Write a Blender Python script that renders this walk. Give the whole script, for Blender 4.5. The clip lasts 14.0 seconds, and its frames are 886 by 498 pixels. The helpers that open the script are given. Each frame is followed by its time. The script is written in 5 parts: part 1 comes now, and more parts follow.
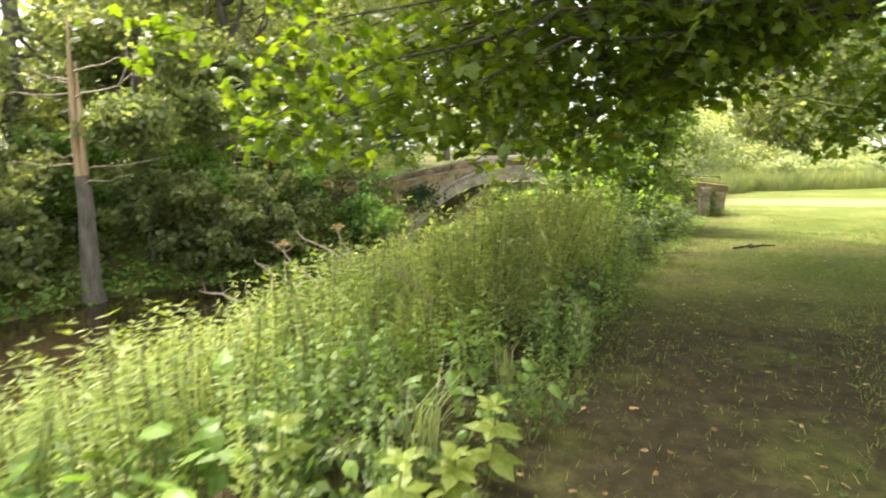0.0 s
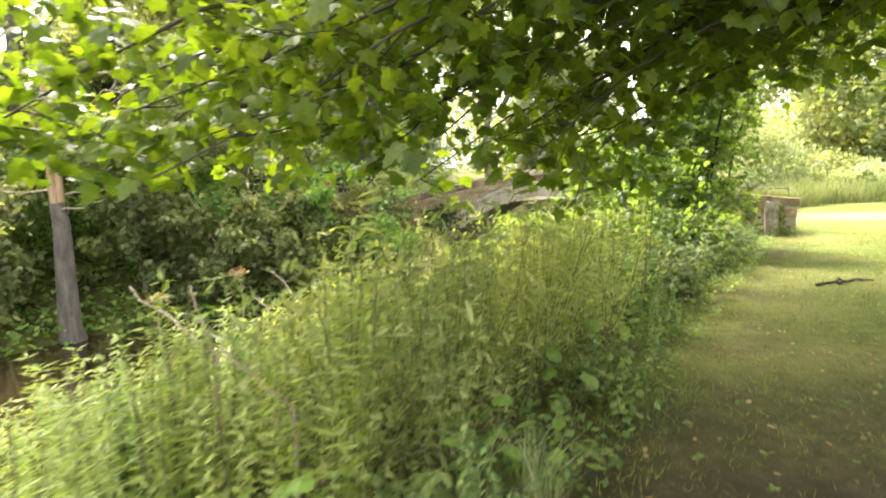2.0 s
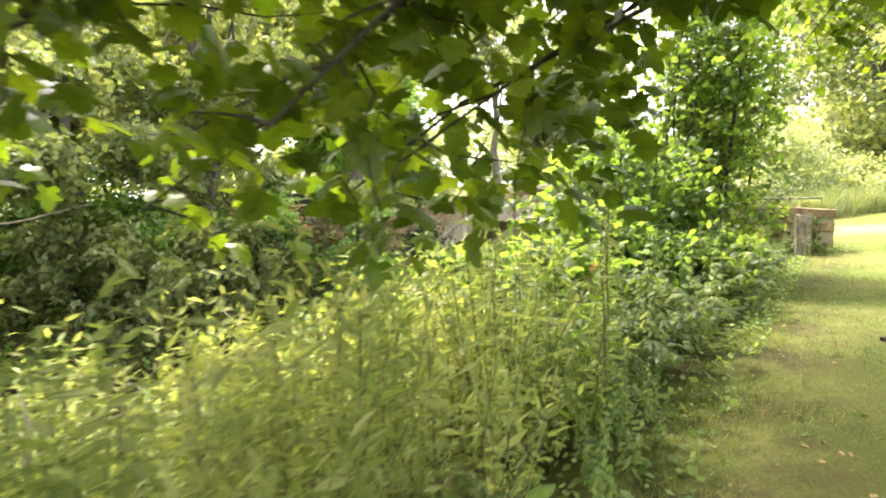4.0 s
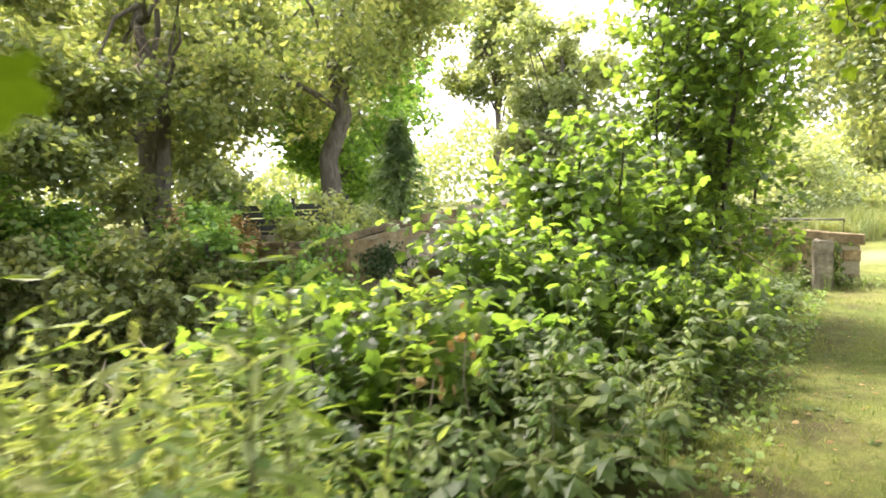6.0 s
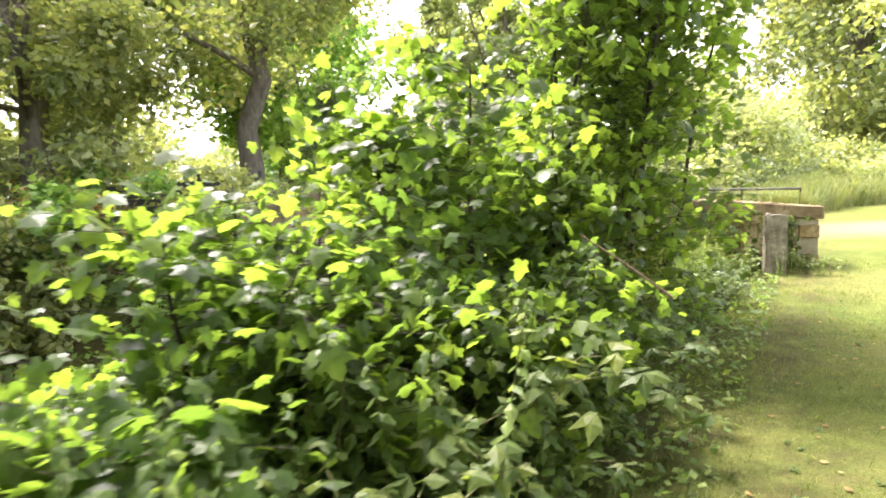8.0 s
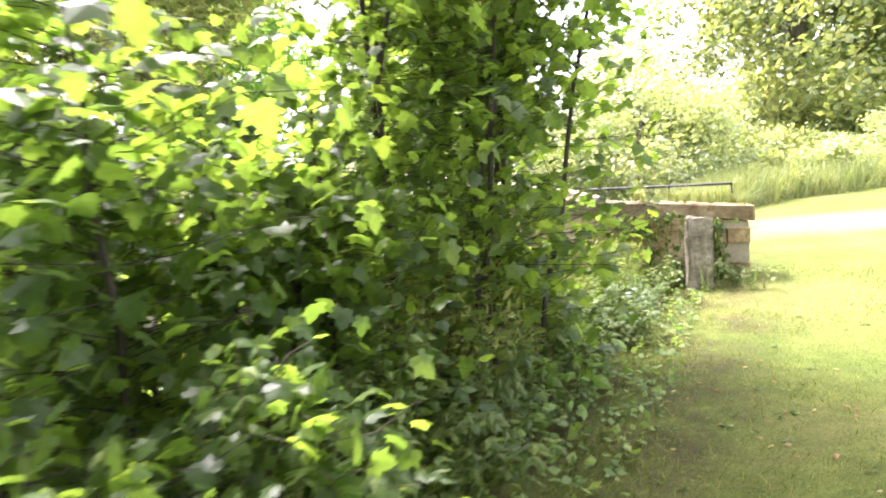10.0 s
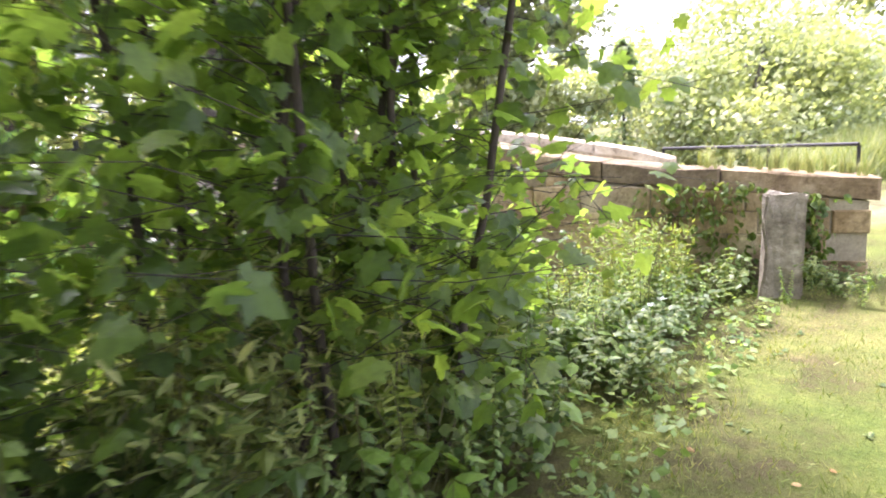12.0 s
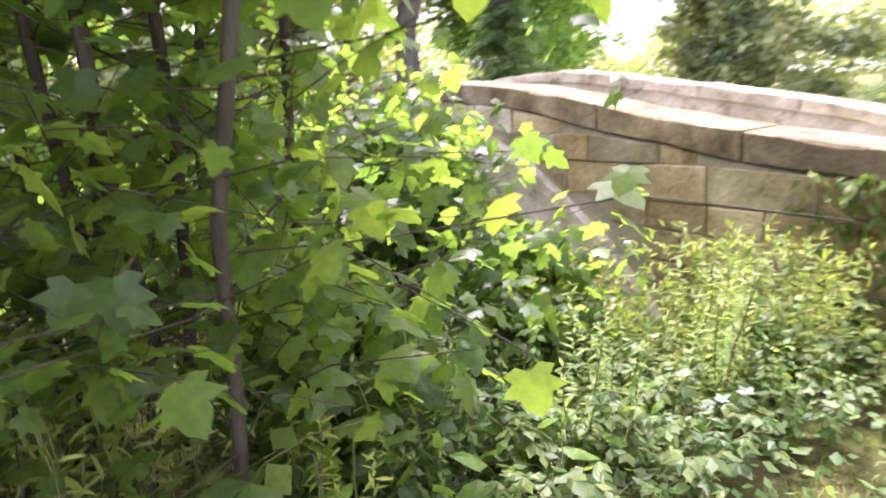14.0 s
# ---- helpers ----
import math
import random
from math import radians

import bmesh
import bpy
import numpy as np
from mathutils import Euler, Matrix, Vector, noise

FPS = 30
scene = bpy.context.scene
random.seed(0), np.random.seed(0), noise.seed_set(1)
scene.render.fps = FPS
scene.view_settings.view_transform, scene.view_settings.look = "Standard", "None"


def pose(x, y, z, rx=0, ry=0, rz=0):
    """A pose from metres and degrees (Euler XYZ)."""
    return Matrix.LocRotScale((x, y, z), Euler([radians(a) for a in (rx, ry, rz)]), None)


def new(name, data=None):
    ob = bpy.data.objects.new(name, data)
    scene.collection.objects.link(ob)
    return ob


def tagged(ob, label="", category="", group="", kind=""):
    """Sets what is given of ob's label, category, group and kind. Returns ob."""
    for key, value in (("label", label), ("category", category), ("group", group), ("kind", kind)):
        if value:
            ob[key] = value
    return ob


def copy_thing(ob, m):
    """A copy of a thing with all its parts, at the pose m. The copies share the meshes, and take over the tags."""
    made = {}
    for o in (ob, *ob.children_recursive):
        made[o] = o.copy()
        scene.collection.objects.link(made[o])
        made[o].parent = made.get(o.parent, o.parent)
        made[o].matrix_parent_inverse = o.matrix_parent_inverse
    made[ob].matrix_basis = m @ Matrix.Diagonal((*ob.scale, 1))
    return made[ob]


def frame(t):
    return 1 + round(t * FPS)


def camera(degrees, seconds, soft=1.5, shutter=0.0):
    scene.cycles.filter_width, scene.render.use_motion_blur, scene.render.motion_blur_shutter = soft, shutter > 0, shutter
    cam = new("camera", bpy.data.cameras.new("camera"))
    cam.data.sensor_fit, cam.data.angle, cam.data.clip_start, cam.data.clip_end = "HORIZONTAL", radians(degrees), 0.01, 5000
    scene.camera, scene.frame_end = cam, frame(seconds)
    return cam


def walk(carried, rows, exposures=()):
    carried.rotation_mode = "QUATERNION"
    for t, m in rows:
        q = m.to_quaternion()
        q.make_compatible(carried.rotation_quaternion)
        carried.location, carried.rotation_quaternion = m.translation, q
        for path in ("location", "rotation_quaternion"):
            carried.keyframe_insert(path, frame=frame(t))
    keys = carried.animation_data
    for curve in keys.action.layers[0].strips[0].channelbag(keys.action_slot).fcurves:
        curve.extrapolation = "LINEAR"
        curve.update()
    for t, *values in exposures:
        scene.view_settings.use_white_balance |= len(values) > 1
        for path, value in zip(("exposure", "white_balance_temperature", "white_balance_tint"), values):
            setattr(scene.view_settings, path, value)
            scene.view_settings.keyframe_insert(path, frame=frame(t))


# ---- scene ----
cam = camera(73.8, 14.0, soft=1.8, shutter=0.5)
METRES, EYE, TILT, LEAN, TURN = 16.0, 1.5, 0.0, 0.0, 0.0
ROWS = [
    (0.0, 0.0, 0.0, 0.0, -0.02, -9.62, 0.12),
    (0.5, 0.0134, 0.0331, -0.0015, -2.3, -8.98, 3.08),
    (1.0, 0.0286, 0.0659, -0.0033, 0.92, -12.94, 1.35),
    (1.5, 0.041, 0.1015, -0.0035, 0.39, -9.26, 1.08),
    (2.0, 0.0564, 0.1372, -0.0047, 4.86, -7.88, 1.55),
    (2.5, 0.072, 0.1725, -0.0053, 4.11, -3.83, 1.56),
    (3.0, 0.0876, 0.2093, -0.0075, 6.46, -9.03, 2.89),
    (3.5, 0.0995, 0.2464, -0.0081, 5.61, -6.92, 0.79),
    (4.0, 0.1149, 0.2812, -0.0094, 6.72, -6.05, 3.16),
    (6.5, 0.1907, 0.4528, -0.0147, 8.12, -4.51, 2.23),
    (7.0, 0.2079, 0.4885, -0.0161, 5.15, -5.81, 2.84),
    (9.5, 0.2922, 0.6326, -0.0229, 4.83, -7.67, 3.65),
    (10.0, 0.3107, 0.66, -0.0221, 0.95, -7.42, 5.19),
    (10.5, 0.3287, 0.6862, -0.0232, 0.59, -8.77, 4.88),
    (11.0, 0.3483, 0.7159, -0.0253, 1.96, -10.17, 2.5),
    (11.5, 0.3663, 0.7459, -0.0296, 5.42, -9.75, 4.81),
    (12.0, 0.3838, 0.7775, -0.0316, 11.67, -10.91, 4.15),
    (12.5, 0.3979, 0.8106, -0.0323, 12.8, -13.35, 4.67),
    (13.0, 0.4128, 0.8391, -0.0316, 21.05, -12.24, 3.47),
    (13.5, 0.4248, 0.8677, -0.0327, 24.42, -11.22, 4.06),
    (14.0, 0.4374, 0.8928, -0.0348, 33.84, -14.12, 4.08),
]
walk(cam, [(t, pose(0, 0, EYE, TILT, LEAN, TURN) @ pose(METRES * x, METRES * y, METRES * z, 90 + pitch, roll, yaw)) for t, x, y, z, yaw, pitch, roll in ROWS],
     exposures=[(0.0, 2.0, 6700, 10), (2.0, 2.5, 6600, 15), (4.0, 2.55, 6600, 15), (6.5, 2.25, 6450, 17), (7.0, 2.3, 6450, 17), (9.5, 2.7, 6200, 22), (10.5, 2.8, 5950, 26), (11.5, 2.65, 5800, 32), (12.5, 2.6, 5750, 33), (14.0, 2.65, 5850, 35)])

# ---------------------------------------------------------------- daylight
SUN_DIR = Vector((-0.28, 0.42, 0.86)).normalized()
world = bpy.data.worlds.new("world")
scene.world = world
world.use_nodes = True
wn = world.node_tree.nodes
sky = wn.new("ShaderNodeTexSky")
sky.sky_type = "NISHITA"
sky.sun_disc = False
sky.sun_elevation = math.asin(SUN_DIR.z)
sky.sun_rotation = math.atan2(SUN_DIR.x, SUN_DIR.y)
sky.dust_density = 9.0
sky.air_density = 0.45
sky.ozone_density = 0.3
wn["Background"].inputs["Strength"].default_value = 0.15
# thin bright cloud over the whole sky
cloud = wn.new("ShaderNodeMix")
cloud.data_type = "RGBA"
cloud.inputs[0].default_value = 0.7
cloud.inputs[7].default_value = (5.6, 5.7, 5.85, 1)
world.node_tree.links.new(sky.outputs["Color"], cloud.inputs[6])
world.node_tree.links.new(cloud.outputs[2], wn["Background"].inputs["Color"])
sun = new("sun", bpy.data.lights.new("sun", "SUN"))
sun.data.energy, sun.data.angle, sun.data.color = 2.9, radians(14.0), (1.0, 0.95, 0.86)
sun.rotation_euler = SUN_DIR.to_track_quat("Z", "Y").to_euler()

# ---------------------------------------------------------------- materials


def nodes_of(name):
    m = bpy.data.materials.new(name)
    m.use_nodes = True
    return m, m.node_tree.nodes, m.node_tree.links, m.node_tree.nodes["Principled BSDF"]


def ramp(ns, ls, source, stops):
    r = ns.new("ShaderNodeValToRGB")
    while len(r.color_ramp.elements) < len(stops):
        r.color_ramp.elements.new(0.5)
    for e, (p, c) in zip(r.color_ramp.elements, stops):
        e.position, e.color = p, (*c, 1)
    ls.new(source, r.inputs["Fac"])
    return r


def noise_of(ns, ls, scale, detail=4.0, coords=None, rough=0.6):
    n = ns.new("ShaderNodeTexNoise")
    n.inputs["Scale"].default_value = scale
    n.inputs["Detail"].default_value = detail
    n.inputs["Roughness"].default_value = rough
    if coords is not None:
        ls.new(coords, n.inputs["Vector"])
    return n


def mixed(ns, ls, fac, a, b, mode="MIX"):
    m = ns.new("ShaderNodeMix")
    m.data_type, m.blend_type = "RGBA", mode
    for sock, v in ((m.inputs[0], fac), (m.inputs[6], a), (m.inputs[7], b)):
        if isinstance(v, (int, float)):
            sock.default_value = v
        elif isinstance(v, tuple):
            sock.default_value = (*v, 1)
        else:
            ls.new(v, sock)
    return m.outputs[2]


def bump(ns, ls, bsdf, height, strength, distance):
    b = ns.new("ShaderNodeBump")
    b.inputs["Strength"].default_value, b.inputs["Distance"].default_value = strength, distance
    ls.new(height, b.inputs["Height"])
    ls.new(b.outputs["Normal"], bsdf.inputs["Normal"])


def leaf_material(name, dark, mid, light, glow=0.4, rough=0.5, per_object=False, scale=0.7, through_tint=(1.8, 1.85, 0.8), gloss=0.35):
    """Leaves: colour by leaf and by patch, thin enough to let some light through."""
    m, ns, ls, bsdf = nodes_of(name)
    geo = ns.new("ShaderNodeNewGeometry")
    which = geo.outputs["Random Per Island"]
    if per_object:
        which = ns.new("ShaderNodeObjectInfo").outputs["Random"]
    r = ramp(ns, ls, which, [(0.0, dark), (0.5, mid), (0.93, light), (1.0, tuple(min(1, c * 1.12 + 0.01) for c in light))])
    patch = noise_of(ns, ls, scale, 3, geo.outputs["Position"])
    pr = ramp(ns, ls, patch.outputs["Fac"], [(0.3, (0.72, 0.8, 0.8)), (0.7, (1.2, 1.12, 1.0))])
    c = mixed(ns, ls, 1.0, r.outputs["Color"], pr.outputs["Color"], "MULTIPLY")
    fine = noise_of(ns, ls, 40, 3, geo.outputs["Position"])
    fr = ramp(ns, ls, fine.outputs["Fac"], [(0.3, (0.8, 0.8, 0.8)), (0.7, (1.15, 1.15, 1.1))])
    c = mixed(ns, ls, 1.0, c, fr.outputs["Color"], "MULTIPLY")
    ls.new(c, bsdf.inputs["Base Color"])
    bsdf.inputs["Roughness"].default_value = rough
    bsdf.inputs["Specular IOR Level"].default_value = gloss
    thin = ns.new("ShaderNodeBsdfTranslucent")
    tc = mixed(ns, ls, 1.0, c, through_tint, "MULTIPLY")
    ls.new(tc, thin.inputs["Color"])
    ms = ns.new("ShaderNodeMixShader")
    ms.inputs[0].default_value = glow
    ls.new(bsdf.outputs[0], ms.inputs[1])
    ls.new(thin.outputs[0], ms.inputs[2])
    ls.new(ms.outputs[0], ns["Material Output"].inputs["Surface"])
    return m


def plain_material(name, stops, scale, rough=0.9, fine=30, depth=0.01, stretch=(1, 1, 1), per_object=0.0, stain=False):
    m, ns, ls, bsdf = nodes_of(name)
    mp = ns.new("ShaderNodeMapping")
    mp.inputs["Scale"].default_value = stretch
    geo = ns.new("ShaderNodeNewGeometry")
    ls.new(geo.outputs["Position"], mp.inputs["Vector"])
    big = noise_of(ns, ls, scale, 5, mp.outputs["Vector"])
    small = noise_of(ns, ls, fine, 5, mp.outputs["Vector"], 0.7)
    r = ramp(ns, ls, big.outputs["Fac"], stops)
    fr = ramp(ns, ls, small.outputs["Fac"], [(0.25, (0.7, 0.7, 0.7)), (0.75, (1.25, 1.25, 1.25))])
    c = mixed(ns, ls, 1.0, r.outputs["Color"], fr.outputs["Color"], "MULTIPLY")
    if stain:
        st = noise_of(ns, ls, 3.2, 9, geo.outputs["Position"], 0.72)
        sr = ramp(ns, ls, st.outputs["Fac"], [(0.34, (0.4, 0.38, 0.34)), (0.47, (0.95, 0.95, 0.95)), (0.58, (1, 1, 1)), (0.7, (1.4, 1.45, 1.42))])
        c = mixed(ns, ls, 1.0, c, sr.outputs["Color"], "MULTIPLY")
    if per_object:
        oi = ns.new("ShaderNodeObjectInfo")
        k = per_object
        orr = ramp(ns, ls, oi.outputs["Random"], [(0.0, (1 - 1.3 * k, 1 - 1.25 * k, 1 - 1.1 * k)), (0.3, (1 + 0.15 * k, 1 - 0.15 * k, 1 - 0.5 * k)), (0.55, (1, 0.99, 0.96)), (0.8, (1 - 0.5 * k, 1 - 0.5 * k, 1 - 0.4 * k)), (1.0, (1 + k, 1 + 0.92 * k, 1 + 0.75 * k))])
        c = mixed(ns, ls, 1.0, c, orr.outputs["Color"], "MULTIPLY")
    ls.new(c, bsdf.inputs["Base Color"])
    bsdf.inputs["Roughness"].default_value = rough
    bsdf.inputs["Specular IOR Level"].default_value = 0.25
    bump(ns, ls, bsdf, small.outputs["Fac"], 0.7, depth)
    return m


MAPLE_TONES = ((0.062, 0.1, 0.01), (0.092, 0.14, 0.014), (0.135, 0.18, 0.019))
MAPLE = leaf_material("maple_leaf", *MAPLE_TONES, 0.5, 0.42, through_tint=(2.2, 2.25, 0.7), gloss=0.35)
MAPLE_OBJ = leaf_material("maple_leaf_single", *MAPLE_TONES, 0.5, 0.42, per_object=True, through_tint=(2.2, 2.25, 0.7), gloss=0.35)
SYCAMORE_TONES = ((0.06, 0.1, 0.036), (0.09, 0.142, 0.045), (0.13, 0.188, 0.055))
SAPLING = leaf_material("sycamore_leaf", *SYCAMORE_TONES, 0.62, 0.4, through_tint=(2.8, 2.75, 0.95), gloss=0.36)
SAPLING_OBJ = leaf_material("sycamore_leaf_single", *SYCAMORE_TONES, 0.62, 0.4, per_object=True, through_tint=(2.8, 2.75, 0.95), gloss=0.36)
NETTLE = leaf_material("nettle_leaf", (0.103, 0.166, 0.0468), (0.158, 0.235, 0.0668), (0.238, 0.304, 0.1), 0.42, 0.55)
BALSAM = leaf_material("balsam_leaf", (0.152, 0.218, 0.044), (0.228, 0.29, 0.0605), (0.329, 0.375, 0.0935), 0.42, 0.5)
DRYWEED = leaf_material("seeding_weed", (0.19, 0.235, 0.088), (0.275, 0.31, 0.122), (0.37, 0.375, 0.18), 0.48, 0.7)
BRAMBLE = leaf_material("bramble_leaf", (0.065, 0.108, 0.03), (0.1, 0.15, 0.04), (0.165, 0.205, 0.055), 0.42, 0.5)
LIME = leaf_material("lime_weed", (0.12, 0.165, 0.04), (0.18, 0.225, 0.055), (0.26, 0.29, 0.08), 0.42, 0.6)
DOCK = leaf_material("dock_leaf", (0.103, 0.184, 0.0345), (0.149, 0.241, 0.046), (0.207, 0.299, 0.0575), 0.35, 0.45)
WOODLAND = leaf_material("woodland_leaf", (0.0805, 0.161, 0.0442), (0.141, 0.241, 0.0684), (0.223, 0.332, 0.101), 0.45, 0.5, scale=0.35, through_tint=(2.4, 2.4, 0.95))
WILLOW = leaf_material("willow_leaf", (0.122, 0.161, 0.0793), (0.185, 0.224, 0.111), (0.273, 0.298, 0.158), 0.48, 0.5, scale=0.35, through_tint=(2.3, 2.2, 1.0))
BRIGHT = leaf_material("sallow_leaf", (0.213, 0.246, 0.134), (0.289, 0.327, 0.189), (0.389, 0.425, 0.27), 0.38, 0.5, scale=0.4)
SPRUCE = leaf_material("spruce_needle", (0.1, 0.165, 0.085), (0.16, 0.235, 0.12), (0.25, 0.32, 0.17), 0.4, 0.55)
IVY = leaf_material("ivy_leaf", (0.02, 0.045, 0.012), (0.035, 0.07, 0.018), (0.06, 0.1, 0.03), 0.2, 0.35)
GRASS = leaf_material("grass_blade", (0.091, 0.13, 0.024), (0.145, 0.187, 0.042), (0.25, 0.25, 0.085), 0.3, 0.6, scale=0.9)
TALLGRASS = leaf_material("tall_grass", (0.127, 0.17, 0.0607), (0.196, 0.23, 0.101), (0.294, 0.3, 0.162), 0.3, 0.6, scale=0.4)
DEADLEAF = leaf_material("dead_leaf", (0.2, 0.12, 0.05), (0.32, 0.2, 0.09), (0.45, 0.32, 0.17), 0.2, 0.8)
PETAL = leaf_material("white_petal", (0.7, 0.7, 0.68), (0.78, 0.78, 0.76), (0.82, 0.82, 0.8), 0.3, 0.6)
BARK = plain_material("grey_bark", [(0.3, (0.075, 0.065, 0.05)), (0.55, (0.15, 0.135, 0.11)), (0.8, (0.23, 0.215, 0.18))], 6, 0.95, 45, 0.02, (1, 1, 0.25))
DARKBARK = plain_material("dark_bark", [(0.3, (0.035, 0.03, 0.022)), (0.7, (0.09, 0.075, 0.055))], 8, 0.95, 50, 0.015, (1, 1, 0.3))
SPLITWOOD = plain_material("split_wood", [(0.3, (0.27, 0.16, 0.085)), (0.5, (0.45, 0.32, 0.19)), (0.75, (0.6, 0.49, 0.34))], 5, 0.85, 60, 0.012, (2.5, 2.5, 0.2))
STEM = plain_material("green_stem", [(0.3, (0.09, 0.1, 0.03)), (0.7, (0.16, 0.15, 0.06))], 5, 0.7, 60, 0.002)
STICKWOOD = plain_material("broken_stick", [(0.35, (0.11, 0.068, 0.04)), (0.65, (0.3, 0.22, 0.15))], 9, 0.9, 70, 0.004)
DEADWOOD = plain_material("bleached_wood", [(0.3, (0.25, 0.19, 0.13)), (0.7, (0.5, 0.43, 0.33))], 6, 0.9, 70, 0.006)
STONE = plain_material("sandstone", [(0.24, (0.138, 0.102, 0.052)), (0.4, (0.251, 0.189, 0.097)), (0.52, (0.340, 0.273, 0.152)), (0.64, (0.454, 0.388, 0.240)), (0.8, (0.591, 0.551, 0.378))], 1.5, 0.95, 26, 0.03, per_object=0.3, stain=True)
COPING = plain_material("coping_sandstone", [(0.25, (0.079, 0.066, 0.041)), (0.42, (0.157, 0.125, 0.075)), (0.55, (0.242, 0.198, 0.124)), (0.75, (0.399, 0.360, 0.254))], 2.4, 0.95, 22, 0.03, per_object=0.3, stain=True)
# pale lichened stone; on the far parapet its paleness stands in for sunlight
PALESTONE = plain_material("pale_lichened_sunlit_stone", [(0.25, (0.24, 0.205, 0.145)), (0.5, (0.4, 0.355, 0.265)), (0.75, (0.55, 0.51, 0.42))], 1.8, 0.95, 18, 0.012, per_object=0.18, stain=True)
MORTAR = plain_material("lime_mortar", [(0.3, (0.186, 0.158, 0.103)), (0.7, (0.335, 0.301, 0.211))], 4, 0.98, 40, 0.01)
POSTSTONE = plain_material("weathered_post_stone", [(0.28, (0.1, 0.088, 0.06)), (0.5, (0.22, 0.195, 0.14)), (0.75, (0.4, 0.365, 0.28))], 4.5, 0.95, 26, 0.03, stain=True)
IRON = plain_material("black_painted_iron", [(0.3, (0.012, 0.012, 0.012)), (0.7, (0.03, 0.028, 0.026))], 12, 0.55, 80, 0.002)
FENCEWOOD = plain_material("dark_fence_wood", [(0.3, (0.03, 0.035, 0.03)), (0.7, (0.07, 0.075, 0.065))], 5, 0.9, 50, 0.004)

# river water: brown, nearly still
WATER, ns, ls, bsdf = nodes_of("river_water")
bsdf.inputs["Base Color"].default_value = (0.022, 0.015, 0.008, 1)
bsdf.inputs["Roughness"].default_value = 0.07
bsdf.inputs["IOR"].default_value = 1.33
wg = ns.new("ShaderNodeNewGeometry")
wnz = noise_of(ns, ls, 2.2, 4, wg.outputs["Position"])
bump(ns, ls, bsdf, wnz.outputs["Fac"], 0.18, 0.05)

# ---------------------------------------------------------------- the lie of the land
E0 = np.array((0.8, 3.6))
U = np.array((0.453, 0.892))
N = np.array((-0.892, 0.453))


def at(s, v):
    """The plan position s metres towards the river from the lawn's edge and v metres along it."""
    return E0 + s * N + v * U


def smooth(a, b, x):
    k = np.clip((x - a) / (b - a), 0, 1)
    return k * k * (3 - 2 * k)


def height(x, y):
    """The ground's height."""
    x, y = np.asarray(x, float), np.asarray(y, float)
    s = (x - E0[0]) * N[0] + (y - E0[1]) * N[1]
    v = (x - E0[0]) * U[0] + (y - E0[1]) * U[1]
    lawn = np.interp(y, [-50, 3, 5, 10, 14.5, 18, 24, 60], [0.05, 0.0, -0.05, -0.2, -0.5, -0.5, -0.42, -0.3])
    e1 = np.interp(v, [-20, 5, 14, 40], [5.9, 5.6, 4.0, 2.7])
    e2 = np.interp(v, [-20, 6, 10, 14, 40], [13.8, 13.7, 11.8, 9.6, 9.6])
    down = lawn + (-2.55 - lawn) * np.clip(s / e1, 0, 1) ** 1.7
    bed = -2.55 - 0.4 * smooth(0, 1.2, s - e1) * smooth(0, 1.2, e2 - s)
    up = -2.55 + 2.0 * smooth(-0.2, 3.5, s - e2) + 0.9 * smooth(3, 10, s - e2)
    z = np.where(s < 0, lawn, np.where(s < e1, down, np.where(s < e2, bed, up)))
    return z + 0.012 * np.sin(1.7 * x + 0.6 * y) + 0.012 * np.sin(2.3 * y - 0.9 * x)


# ---------------------------------------------------------------- mesh helpers
def mesh_of(name, verts, faces, mat, flat=True):
    """A mesh from an (n, 3) array and an (m, k) array of equal faces."""
    verts, faces = np.asarray(verts, np.float32), np.asarray(faces, np.int32)
    me = bpy.data.meshes.new(name)
    k = faces.shape[1]
    me.vertices.add(len(verts))
    me.vertices.foreach_set("co", verts.ravel())
    me.loops.add(faces.size)
    me.loops.foreach_set("vertex_index", faces.ravel())
    me.polygons.add(len(faces))
    me.polygons.foreach_set("loop_start", np.arange(0, faces.size, k, dtype=np.int32))
    me.polygons.foreach_set("loop_total", np.full(len(faces), k, np.int32))
    me.polygons.foreach_set("use_smooth", np.full(len(faces), not flat))
    me.materials.append(mat)
    me.update()
    me.validate()
    return me


def child(name, me, parent=None, label="", m=None):
    ob = new(name, me)
    if parent is not None:
        ob.parent = parent
    if m is not None:
        ob.matrix_basis = m
    return tagged(ob, label)


def part(name, bm, material, parent=None, label=""):
    me = bpy.data.meshes.new(name)
    bm.to_mesh(me)
    bm.free()
    me.materials.append(material)
    return child(name, me, parent, label)


def empty_at(name, x, y, z, rz=0.0):
    ob = new(name)
    ob.empty_display_size = 0.1
    ob.matrix_basis = pose(x, y, z, 0, 0, rz)
    return ob


